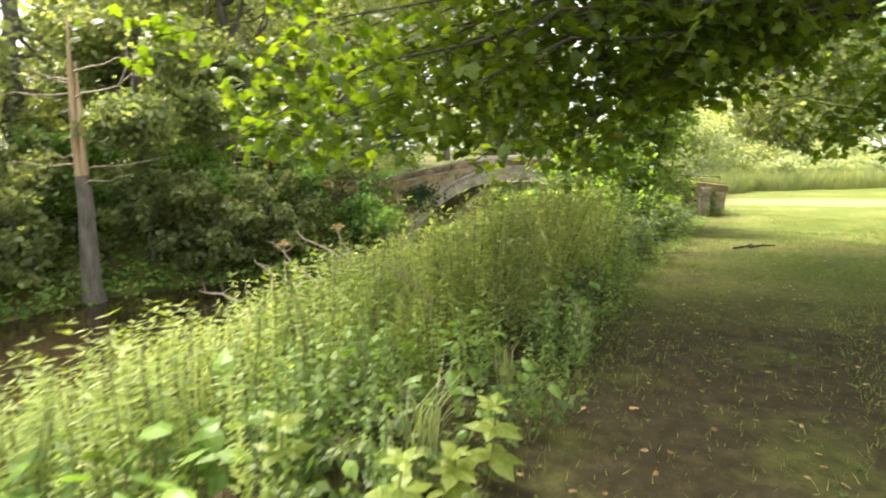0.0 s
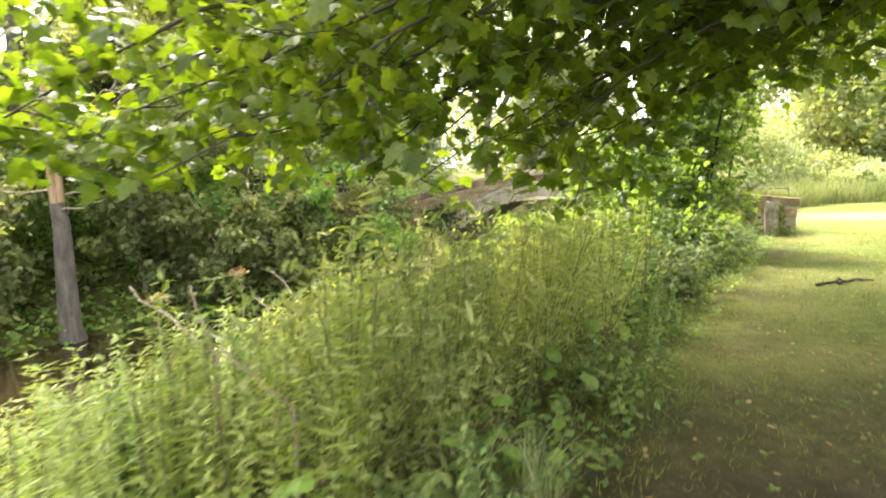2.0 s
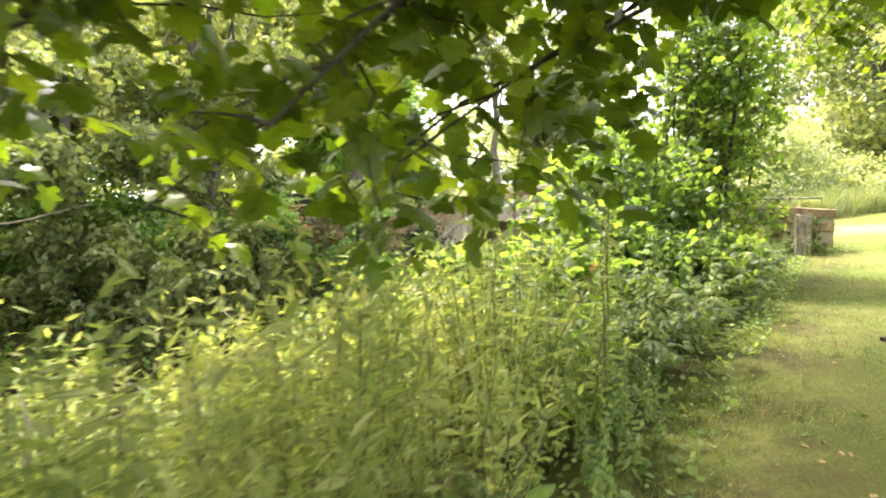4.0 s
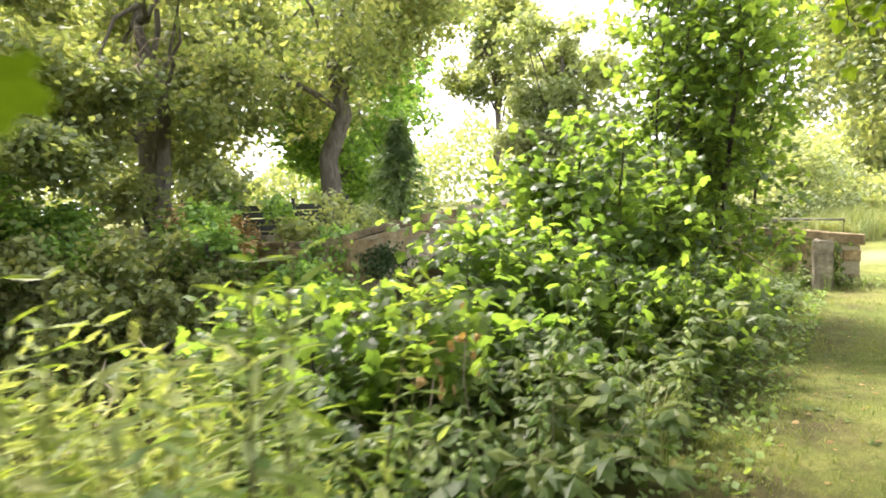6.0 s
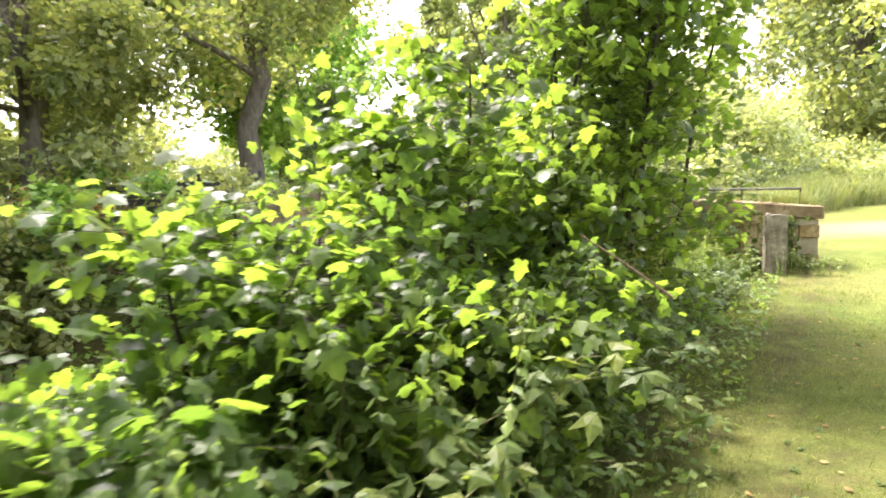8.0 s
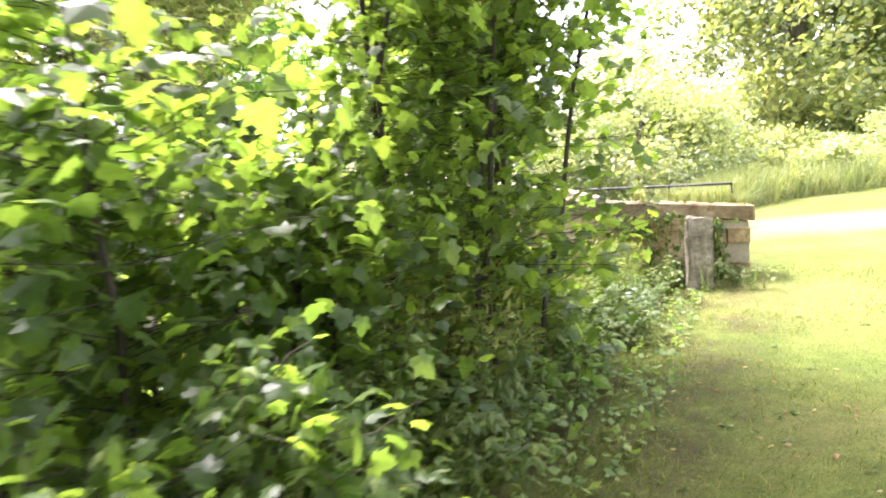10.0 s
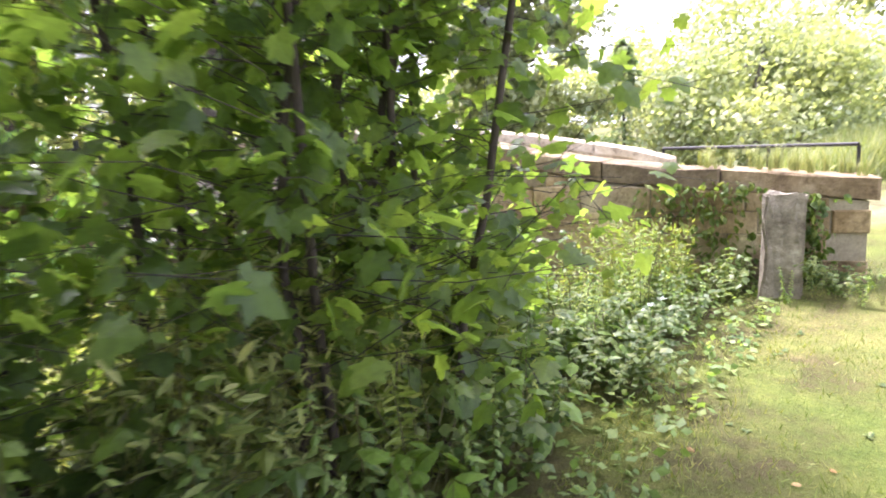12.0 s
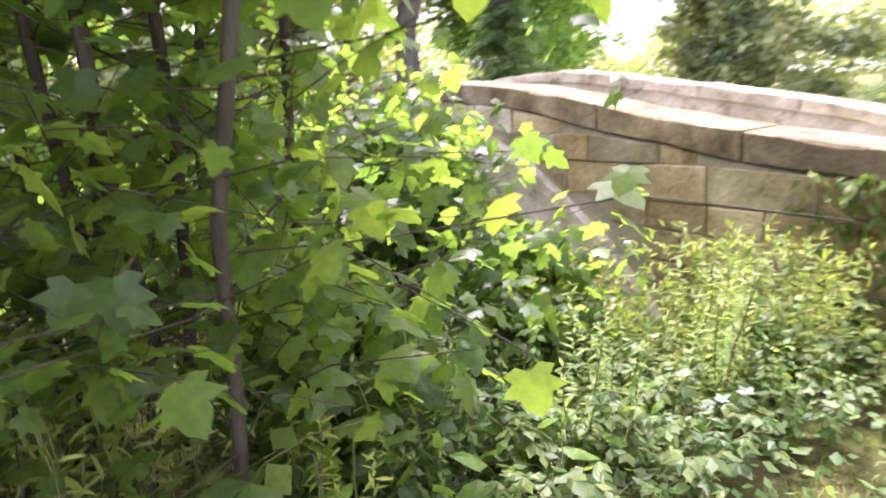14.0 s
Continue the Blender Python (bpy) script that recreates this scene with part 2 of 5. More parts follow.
def tube(points, radii, sides=7):
    """A tapered tube along points, closed by its last ring: quads."""
    p = np.asarray(points, float)
    n = len(p)
    r = np.interp(np.linspace(0, 1, n), np.linspace(0, 1, len(radii)), radii)
    t = np.gradient(p, axis=0)
    t /= np.linalg.norm(t, axis=1)[:, None] + 1e-9
    ref = np.where(np.abs(t[:, 2:3]) > 0.9, np.array([[1.0, 0, 0]]), np.array([[0, 0, 1.0]]))
    a = np.cross(t, ref)
    a /= np.linalg.norm(a, axis=1)[:, None] + 1e-9
    b = np.cross(t, a)
    ang = np.linspace(0, 2 * math.pi, sides, endpoint=False)
    v = p[:, None] + r[:, None, None] * (np.cos(ang)[None, :, None] * a[:, None] + np.sin(ang)[None, :, None] * b[:, None])
    i, j = np.meshgrid(np.arange(n - 1), np.arange(sides), indexing="ij")
    q = np.stack([i * sides + j, i * sides + (j + 1) % sides, (i + 1) * sides + (j + 1) % sides, (i + 1) * sides + j], -1).reshape(-1, 4)
    return v.reshape(-1, 3), q


def join(pieces):
    """Joins (verts, faces) pairs of like faces."""
    vs, fs, k = [], [], 0
    for v, f in pieces:
        vs.append(v)
        fs.append(np.asarray(f) + k)
        k += len(v)
    return np.concatenate(vs), np.concatenate(fs)


def bent(a, b, sag, rng, n=6, wob=0.05):
    """A crooked line from a to b that sags (or, below zero, arches)."""
    a, b = np.asarray(a, float), np.asarray(b, float)
    k = np.linspace(0, 1, n)[:, None]
    p = a + (b - a) * k
    p[:, 2] -= (sag * 4 * k * (1 - k))[:, 0]
    w = rng.normal(0, wob, (n, 3)) * np.linalg.norm(b - a) * 0.5
    w[0] = w[-1] = 0
    return p + w


# leaf shapes: x across, y from stalk to tip, z up
def fan(outline, fold=0.0, droop=0.0):
    v = [(0.0, 0.3, 0.0)] + [(x, y, 0.0) for x, y in outline]
    v = np.array(v, float)
    v[:, 2] = -fold * np.abs(v[:, 0]) - droop * v[:, 1] ** 2
    n = len(outline)
    f = [(0, 1 + i, 1 + (i + 1) % n) for i in range(n)]
    return v, np.array(f)


half = [(0.0, 0.05), (0.14, -0.05), (0.3, -0.07), (0.5, 0.02), (0.43, 0.13), (0.36, 0.22), (0.48, 0.3), (0.65, 0.46), (0.55, 0.52), (0.44, 0.58), (0.31, 0.56), (0.32, 0.7), (0.23, 0.77), (0.15, 0.9), (0.0, 1.07)]
MAPLE_T = fan(half + [(-x, y) for x, y in half[-2:0:-1]], 0.2, 0.2)
few = [(0.0, 0.05), (0.24, -0.08), (0.5, 0.05), (0.37, 0.22), (0.64, 0.5), (0.32, 0.57), (0.26, 0.8), (0.0, 1.07)]
MAPLE_S = fan(few + [(-x, y) for x, y in few[-2:0:-1]], 0.22, 0.25)
OVATE_T = (np.array([(0, 0, 0), (0.3, 0.25, -0.07), (0.27, 0.6, -0.1), (0, 1, -0.2), (-0.27, 0.6, -0.1), (-0.3, 0.25, -0.07), (0, 0.45, 0.03)], float),
           np.array([(0, 1, 6), (1, 2, 6), (2, 3, 6), (3, 4, 6), (4, 5, 6), (5, 0, 6)]))
LEAFLET_T = (np.array([(0, 0, 0), (0.3, 0.4, -0.1), (0, 1, -0.2), (-0.3, 0.4, -0.1), (0, 0.4, 0.02)], float), np.array([(0, 1, 4), (1, 2, 4), (2, 3, 4), (3, 0, 4)]))
NARROW_T = (np.array([(0, 0, 0), (0.13, 0.35, -0.03), (0.1, 0.7, -0.08), (0, 1, -0.2), (-0.1, 0.7, -0.08), (-0.13, 0.35, -0.03)], float),
            np.array([(0, 1, 2), (0, 2, 3), (0, 3, 4), (0, 4, 5)]))
SPRIG_T = (np.array([(0, 0, 0), (0.34, 0.45, -0.12), (0, 1, -0.2), (-0.34, 0.45, -0.12)], float), np.array([(0, 1, 2), (0, 2, 3)]))
SLIM_T = (np.array([(0, 0, 0), (0.13, 0.42, -0.04), (0, 1, -0.2), (-0.13, 0.42, -0.04)], float), np.array([(0, 1, 2), (0, 2, 3)]))


def leaves(shape, pos, size, rng, droop=-0.35, spread=0.35, tilt=0.45, az=None):
    """Many leaves as one (verts, faces): each at its place and size, turned at random about the upright."""
    tv, tf = shape
    pos = np.asarray(pos, float)
    n = len(pos)
    az = rng.uniform(0, 2 * math.pi, n) if az is None else az
    th = rng.normal(droop, spread, n)
    f = np.stack([np.cos(az) * np.cos(th), np.sin(az) * np.cos(th), np.sin(th)], 1)
    up = np.array([0, 0, 1.0]) + rng.normal(0, tilt, (n, 3))
    nn = up - (up * f).sum(1)[:, None] * f
    nn /= np.linalg.norm(nn, axis=1)[:, None] + 1e-9
    r = np.cross(f, nn)
    size = np.broadcast_to(np.asarray(size, float), (n,))
    v = pos[:, None] + size[:, None, None] * (tv[None, :, 0:1] * r[:, None] + tv[None, :, 1:2] * f[:, None] + tv[None, :, 2:3] * nn[:, None])
    k = len(tv)
    return v.reshape(-1, 3), (tf[None] + (np.arange(n) * k)[:, None, None]).reshape(-1, 3)


def moved(piece, x, y, z, rz, scale, lean=0.0):
    v, f = piece
    c, s_ = math.cos(rz), math.sin(rz)
    m = np.array([[c, -s_, 0], [s_, c, 0], [0, 0, 1]]) * scale
    w = v @ m.T
    w[:, 0] += lean * w[:, 2]
    return w + np.array([x, y, z]), f


# ---------------------------------------------------------------- ground, river
def axis(lo, a, b, hi, step):
    left = a - np.geomspace(step, a - lo, 18)[::-1]
    right = b + np.geomspace(step, hi - b, 18)
    return np.concatenate([left, np.arange(a, b + 1e-6, step), right])


gx, gy = axis(-600, -24, 26, 600, 0.3), axis(-600, -6, 34, 900, 0.3)
X, Y = np.meshgrid(gx, gy, indexing="ij")
Z = height(X, Y)
i, j = np.meshgrid(np.arange(len(gx) - 1), np.arange(len(gy) - 1), indexing="ij")
w = len(gy)
quads = np.stack([i * w + j, (i + 1) * w + j, (i + 1) * w + j + 1, i * w + j + 1], -1).reshape(-1, 4)
GROUND, ns, ls, bsdf = nodes_of("lawn_and_bank")
geo = ns.new("ShaderNodeNewGeometry")
P = geo.outputs["Position"]
n1 = noise_of(ns, ls, 0.45, 5, P)
n2 = noise_of(ns, ls, 7, 5, P, 0.7)
n3 = noise_of(ns, ls, 60, 4, P, 0.7)
grass = ramp(ns, ls, n1.outputs["Fac"], [(0.3, (0.095, 0.137, 0.026)), (0.5, (0.15, 0.178, 0.045)), (0.72, (0.24, 0.235, 0.085))])
g2 = ramp(ns, ls, n2.outputs["Fac"], [(0.25, (0.6, 0.66, 0.6)), (0.75, (1.3, 1.22, 1.2))])
c = mixed(ns, ls, 1.0, grass.outputs["Color"], g2.outputs["Color"], "MULTIPLY")
g3 = ramp(ns, ls, n3.outputs["Fac"], [(0.3, (0.55, 0.6, 0.5)), (0.7, (1.35, 1.3, 1.2))])
c = mixed(ns, ls, 1.0, c, g3.outputs["Color"], "MULTIPLY")
# bare soil on the trodden strip along the bank and down the bank itself
dot = ns.new("ShaderNodeVectorMath")
dot.operation = "DOT_PRODUCT"
dot.inputs[1].default_value = (N[0], N[1], 0)
ls.new(P, dot.inputs[0])
wob = ns.new("ShaderNodeMath")
wob.operation = "MULTIPLY_ADD"
wob.inputs[1].default_value = 1.6
ls.new(n2.outputs["Fac"], wob.inputs[0])
ls.new(dot.outputs["Value"], wob.inputs[2])
S0 = float(E0 @ N)
strip = ramp(ns, ls, wob.outputs[0], [(0.0, (0, 0, 0)), (0.35, (0.25, 0.25, 0.25)), (0.55, (1, 1, 1)), (1.0, (1, 1, 1))])
mr = ns.new("ShaderNodeMapRange")
mr.inputs["From Min"].default_value, mr.inputs["From Max"].default_value = S0 + 0.8 - 1.7, S0 + 0.8 + 1.0
ls.new(wob.outputs[0], mr.inputs["Value"])
ls.new(mr.outputs[0], strip.inputs["Fac"])
soil = ramp(ns, ls, n2.outputs["Fac"], [(0.3, (0.032, 0.024, 0.012)), (0.55, (0.06, 0.045, 0.024)), (0.8, (0.115, 0.085, 0.05))])
n4 = noise_of(ns, ls, 1.3, 5, P, 0.7)
worn = ramp(ns, ls, n4.outputs["Fac"], [(0.4, (0.1, 0.1, 0.1)), (0.6, (0.85, 0.85, 0.85))])
wm = mixed(ns, ls, 1.0, strip.outputs["Color"], worn.outputs["Color"], "MULTIPLY")
sep = ns.new("ShaderNodeSeparateXYZ")
ls.new(P, sep.inputs[0])
under = ns.new("ShaderNodeMapRange")
under.inputs["From Min"].default_value, under.inputs["From Max"].default_value = 7.6, 4.6
ls.new(sep.outputs["Y"], under.inputs["Value"])
worn2 = ramp(ns, ls, n4.outputs["Fac"], [(0.3, (0.4, 0.4, 0.4)), (0.5, (0.95, 0.95, 0.95))])
um = mixed(ns, ls, 1.0, under.outputs[0], worn2.outputs["Color"], "MULTIPLY")
wm = mixed(ns, ls, 1.0, wm, um, "LIGHTEN")
# pale dry track from the bridge across the lawn
tr = ns.new("ShaderNodeMath")
tr.operation = "MULTIPLY_ADD"
tr.inputs[1].default_value = 0.12
ls.new(sep.outputs["X"], tr.inputs[0])
ls.new(sep.outputs["Y"], tr.inputs[2])
ta = ns.new("ShaderNodeMath")
ta.operation = "MULTIPLY_ADD"
ta.inputs[1].default_value = 1.5
ls.new(n1.outputs["Fac"], ta.inputs[0])
ls.new(tr.outputs[0], ta.inputs[2])
tm = ns.new("ShaderNodeMapRange")
tm.inputs["From Min"].default_value, tm.inputs["From Max"].default_value = 20.5, 27.5
ls.new(ta.outputs[0], tm.inputs["Value"])
track = ramp(ns, ls, tm.outputs[0], [(0.25, (0, 0, 0)), (0.42, (0.8, 0.8, 0.8)), (0.58, (0.8, 0.8, 0.8)), (0.75, (0, 0, 0))])
tx = ns.new("ShaderNodeMapRange")
tx.inputs["From Min"].default_value, tx.inputs["From Max"].default_value = 8.0, 9.5
ls.new(sep.outputs["X"], tx.inputs["Value"])
tmask = mixed(ns, ls, 1.0, track.outputs["Color"], tx.outputs[0], "MULTIPLY")
dry = ramp(ns, ls, n3.outputs["Fac"], [(0.3, (0.2, 0.21, 0.09)), (0.7, (0.33, 0.31, 0.17))])
c = mixed(ns, ls, tmask, c, dry.outputs["Color"])
c = mixed(ns, ls, wm, c, soil.outputs["Color"])
ls.new(c, bsdf.inputs["Base Color"])
bsdf.inputs["Roughness"].default_value = 0.95
bsdf.inputs["Specular IOR Level"].default_value = 0.15
bump(ns, ls, bsdf, n3.outputs["Fac"], 0.9, 0.03)
ground = new("ground", mesh_of("ground", np.stack([X, Y, Z], -1).reshape(-1, 3), quads, GROUND, False))
tagged(ground, "mown grass lawn with a trodden strip and earth river bank", "ground", kind="structure")

wv = np.array([(*at(s_, v_), -2.42) for v_ in (-60, 60) for s_ in (1.0, 18.0)])
water = new("water", mesh_of("water", wv, [(0, 2, 3, 1)], WATER))
tagged(water, "brown still river water between overgrown banks", "river", kind="structure")

# ---------------------------------------------------------------- stone bridge
A0, A1 = np.array((7.085, 18.17)), np.array((-0.941, 0.338))
TOPS = [(-1.6, 0.4), (-0.63, 0.51), (0, 0.55), (0.72, 0.64), (1.78, 0.83), (2.57, 1.0), (3.7, 1.13), (4.6, 1.16), (6.2, 1.07), (7.2, 0.98), (8.1, 0.83), (9.6, 0.5), (10.4, 0.37), (11.6, 0.33), (20, 0.33)]
TD, TZ = zip(*TOPS)
FD, FZ = zip((-1.6, 0.1), (0.5, 0.36), (1.33, 0.62), (2.5, 0.82), (3.7, 1.03), (5.2, 1.24), (6, 1.28), (7.5, 1.15), (9, 0.82), (10.5, 0.5), (20, 0.4))
ARC_D, ARC_Z, ARC_R, RING = 4.85, -3.9, 4.4, 0.38


def along(d, off=0.0):
    """Plan position d metres along the near parapet's outer face, off metres behind it."""
    if d >= 0:
        q = A0 + d * A1
        nrm = np.array((0.338, 0.941))
    else:
        q = A0 + -d * np.array((0.983, -0.18))
        nrm = np.array((0.18, 0.983))
    return q + off * nrm


def crest(d):
    return float(np.interp(d, TD, TZ))


def crest_far(d):
    return float(np.interp(d, FD, FZ))


def ring(d, r):
    k = r * r - (d - ARC_D) ** 2
    return ARC_Z + math.sqrt(k) if k > 0 else -9.0


def prism(corners, off0, off1, chamfer=0.0):
    """A block whose outer face is the polygon corners of (d, z), from off0 to off1 behind the face, its front edge rounded off."""
    n = len(corners)
    cd, cz = sum(c[0] for c in corners) / n, sum(c[1] for c in corners) / n
    loops = [(off1, 0.0), (off0 + chamfer, 0.0), (off0, chamfer)] if chamfer else [(off1, 0.0), (off0, 0.0)]
    bm = bmesh.new()
    rings = []
    for off, inset in loops:
        row = []
        for d, z in corners:
            l = math.hypot(d - cd, z - cz) + 1e-6
            k = max(0.0, 1 - inset * 1.3 / l)
            dd, zz = cd + (d - cd) * k, cz + (z - cz) * k
            x, y = along(dd, off)
            row.append(bm.verts.new((x, y, zz)))
        rings.append(row)
    for a, b in zip(rings, rings[1:]):
        for q in range(n):
            bm.faces.new((a[q], a[(q + 1) % n], b[(q + 1) % n], b[q]))
    bm.faces.new(rings[-1])
    bm.faces.new(rings[0][::-1])
    bmesh.ops.recalc_face_normals(bm, faces=bm.faces)
    return bm


bridge = empty_at("stone_bridge", *along(ARC_D, 1.8), -2.4)
bridge_inv = bridge.matrix_basis.inverted()


def bridge_part(name, bm, mat, label="", parent=None):
    bm.transform(bridge_inv)
    return part(name, bm, mat, parent or bridge, label)


tagged(bridge, "old humpbacked sandstone arch bridge with weathered coping over the river", "bridge")


def wall_core(off0, off1, d0, d1, top, drop=0.205):
    """The mortared heart of a parapet and spandrel wall with the arch cut out."""
    bm = bmesh.new()
    ds = np.arange(d0, d1 + 0.01, 0.2)
    cols = []
    for d in ds:
        lo = max(-3.0, ring(d, ARC_R))
        hi = max(lo + 0.05, top(d) - drop)
        cols.append([bm.verts.new((*along(d, o), z)) for o, z in ((off0, lo), (off0, hi), (off1, hi), (off1, lo))])
    for a, b in zip(cols, cols[1:]):
        for q in range(4):
            bm.faces.new((a[q], a[(q + 1) % 4], b[(q + 1) % 4], b[q]))
    bm.faces.new(cols[0])
    bm.faces.new(cols[-1][::-1])
    bmesh.ops.recalc_face_normals(bm, faces=bm.faces)
    return bm


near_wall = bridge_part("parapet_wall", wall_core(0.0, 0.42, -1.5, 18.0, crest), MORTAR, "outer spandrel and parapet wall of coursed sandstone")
# sunlight on the far inner face is put into its paler stone colour
far_wall = bridge_part("parapet_wall", wall_core(3.4, 3.8, 0.4, 18.0, crest_far, 0.13), PALESTONE, "inner parapet wall with sunlight put into its pale stone colour")
# deck and vault
bm = bmesh.new()
cols = []
for d in np.arange(-1.5, 18.01, 0.25):
    z = max(crest(d) - 0.85, float(height(*along(max(d, -1.5), 2))) - 0.02) if d < 1 else min(crest(d), crest_far(d)) - 0.75
    lo = max(-3.0, ring(d, ARC_R))
    cols.append([bm.verts.new((*along(d, o), q)) for o, q in ((0.4, min(lo, z - 0.05)), (0.4, z), (1.9, z + 0.05), (3.42, z), (3.42, min(lo, z - 0.05)))])
for a, b in zip(cols, cols[1:]):
    for q in range(5):
        bm.faces.new((a[q], a[(q + 1) % 5], b[(q + 1) % 5], b[q]))
bm.faces.new(cols[0])
bm.faces.new(cols[-1][::-1])
bmesh.ops.recalc_face_normals(bm, faces=bm.faces)
bridge_part("deck", bm, MORTAR, "vault and gravelled roadway")
rng = np.random.default_rng(5)
# arch ring, two visible edges
nv = 25
for k in range(nv):
    a0, a1 = math.pi * (0.06 + 0.88 * k / nv) + 0.001, math.pi * (0.06 + 0.88 * (k + 1) / nv) - 0.001
    pts = [(ARC_D + r * math.cos(a), ARC_Z + r * math.sin(a)) for r, a in ((ARC_R, a0), (ARC_R + RING, a0), (ARC_R + RING, a1), (ARC_R, a1))]
    if max(p[1] for p in pts) > -2.9:
        bridge_part("arch_stone", prism(pts, -0.06 - 0.01 * rng.random(), 0.3, 0.005), PALESTONE, parent=None)
for k in range(nv // 2 + 1):
    a0, a1 = math.pi * (0.08 + 0.84 * k / 13), math.pi * (0.08 + 0.84 * (k + 1) / 13) - 0.0006
    rr = ARC_R + RING
    pts = [(ARC_D + r * math.cos(a), ARC_Z + r * math.sin(a)) for r, a in ((rr, a0), (rr + 0.09, a0), (rr + 0.09, a1), (rr, a1))]
    if min(p[1] for p in pts) > -2.9 and k < 13:
        bridge_part("hood_stone", prism(pts, -0.1, 0.1), PALESTONE)
# coping
d = -1.58
while d < 15:
    l = rng.uniform(0.85, 1.25)
    e = min(d + l, 15.2)
    nseg = 4
    lo = [(d + 0.006 + (e - d - 0.012) * q / nseg) for q in range(nseg + 1)]
    dz = rng.uniform(-0.012, 0.012)
    pts = [(q, crest(q) - 0.19 + dz * 0.3) for q in lo] + [(q, crest(q) + dz + rng.normal(0, 0.006)) for q in lo[::-1]]
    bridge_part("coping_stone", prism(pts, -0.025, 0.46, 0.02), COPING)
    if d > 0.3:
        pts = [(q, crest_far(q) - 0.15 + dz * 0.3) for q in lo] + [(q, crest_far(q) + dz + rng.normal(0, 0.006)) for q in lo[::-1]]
        # far coping takes the same paler stone, sunlight included in the colour
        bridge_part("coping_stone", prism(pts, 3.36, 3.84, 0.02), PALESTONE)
    d = e
# coursed blocks on the near face
z = -2.4
course = 0
while z < 1.0:
    hz = rng.uniform(0.19, 0.29)
    d = -1.52 + (0.3 if course % 2 else 0.0)
    while d < 13:
        l = rng.uniform(0.28, 0.72)
        e = d + l
        ds = (d + 0.006, e - 0.006)
        top = [min(z + hz - 0.004, crest(q) - 0.198) for q in ds]
        bot = [max(z + 0.004, ring(q, ARC_R + RING + 0.1)) for q in ds]
        g = float(height(*along((d + e) / 2)))
        if min(t - b for t, b in zip(top, bot)) > 0.05 and z + hz > g - 0.1:
            pts = [(ds[0], bot[0]), (ds[1], bot[1]), (ds[1], top[1]), (ds[0], top[0])]
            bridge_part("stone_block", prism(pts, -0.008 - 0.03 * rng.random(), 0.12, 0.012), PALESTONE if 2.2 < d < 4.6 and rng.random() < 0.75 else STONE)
        d = e
    z += hz
    course += 1

# end pier of the parapet and the leaning slab post before it
def slab(w_, t_, h_, rng, taper=0.05, worn=0.03):
    """A rough upright stone slab standing on z = 0."""
    bm = bmesh.new()
    bmesh.ops.create_cube(bm, size=1.0)
    bmesh.ops.subdivide_edges(bm, edges=bm.edges, cuts=3, use_grid_fill=True)
    for vt in bm.verts:
        k = 1 - taper * (vt.co.z + 0.5)
        vt.co = Vector((vt.co.x * w_ * k, vt.co.y * t_ * k, (vt.co.z + 0.5) * h_))
        vt.co += Vector(rng.normal(0, worn, 3)) * 0.35
    bmesh.ops.bevel(bm, geom=[e for e in bm.edges if e.calc_face_angle(0) > 0.9], offset=worn * 0.7, segments=2, affect="EDGES")
    return bm


rng = np.random.default_rng(8)
post = part("stone_post", slab(0.3, 0.2, 0.9, rng, 0.08, 0.03), POSTSTONE)
post.matrix_basis = pose(7.8, 17.58, -0.56, -4, 2, -14)
tagged(post, "rough upright sandstone gate post beside the parapet end", "stone post")

# iron railing beyond the far parapet
rail = empty_at("iron_railing", 8.4, 21.6, -0.45)
tagged(rail, "low black iron railing with one top rail", "railing")
ri = rail.matrix_basis.inverted()
posts = [(7.6, 22.3), (8.75, 21.1), (9.5, 20.35)]
for px, py in posts:
    v, f = tube([(px, py, -0.5), (px, py, 0.0), (px, py, 0.53)], [0.022, 0.022], 8)
    me = mesh_of("post", v, f, IRON, False)
    me.transform(ri)
    child("post", me, rail)
v, f = tube([(px, py, 0.54) for px, py in posts], [0.024, 0.024], 8)
me = mesh_of("top_rail", v, f, IRON, False)
me.transform(ri)
child("top_rail", me, rail)

# dark boarded fence on the far bank behind the bridge
fence = empty_at("board_fence", -6.5, 27.0, 0.2)
tagged(fence, "dark horizontal board fence behind the bridge end", "fence")
for px in (-3.0, -1.0, 1.0, 3.0):
    bm = bmesh.new()
    bmesh.ops.create_cube(bm, size=1.0, matrix=Matrix.Translation((px, 0, 0.4)) @ Matrix.Diagonal((0.1, 0.1, 2.0, 1)))
    part("post", bm, FENCEWOOD, fence)
for k in range(7):
    bm = bmesh.new()
    bmesh.ops.create_cube(bm, size=1.0, matrix=Matrix.Translation((0, -0.07, -0.35 + k * 0.24)) @ Matrix.Diagonal((6.2, 0.03, 0.2, 1)))
    part("board", bm, FENCEWOOD, fence)


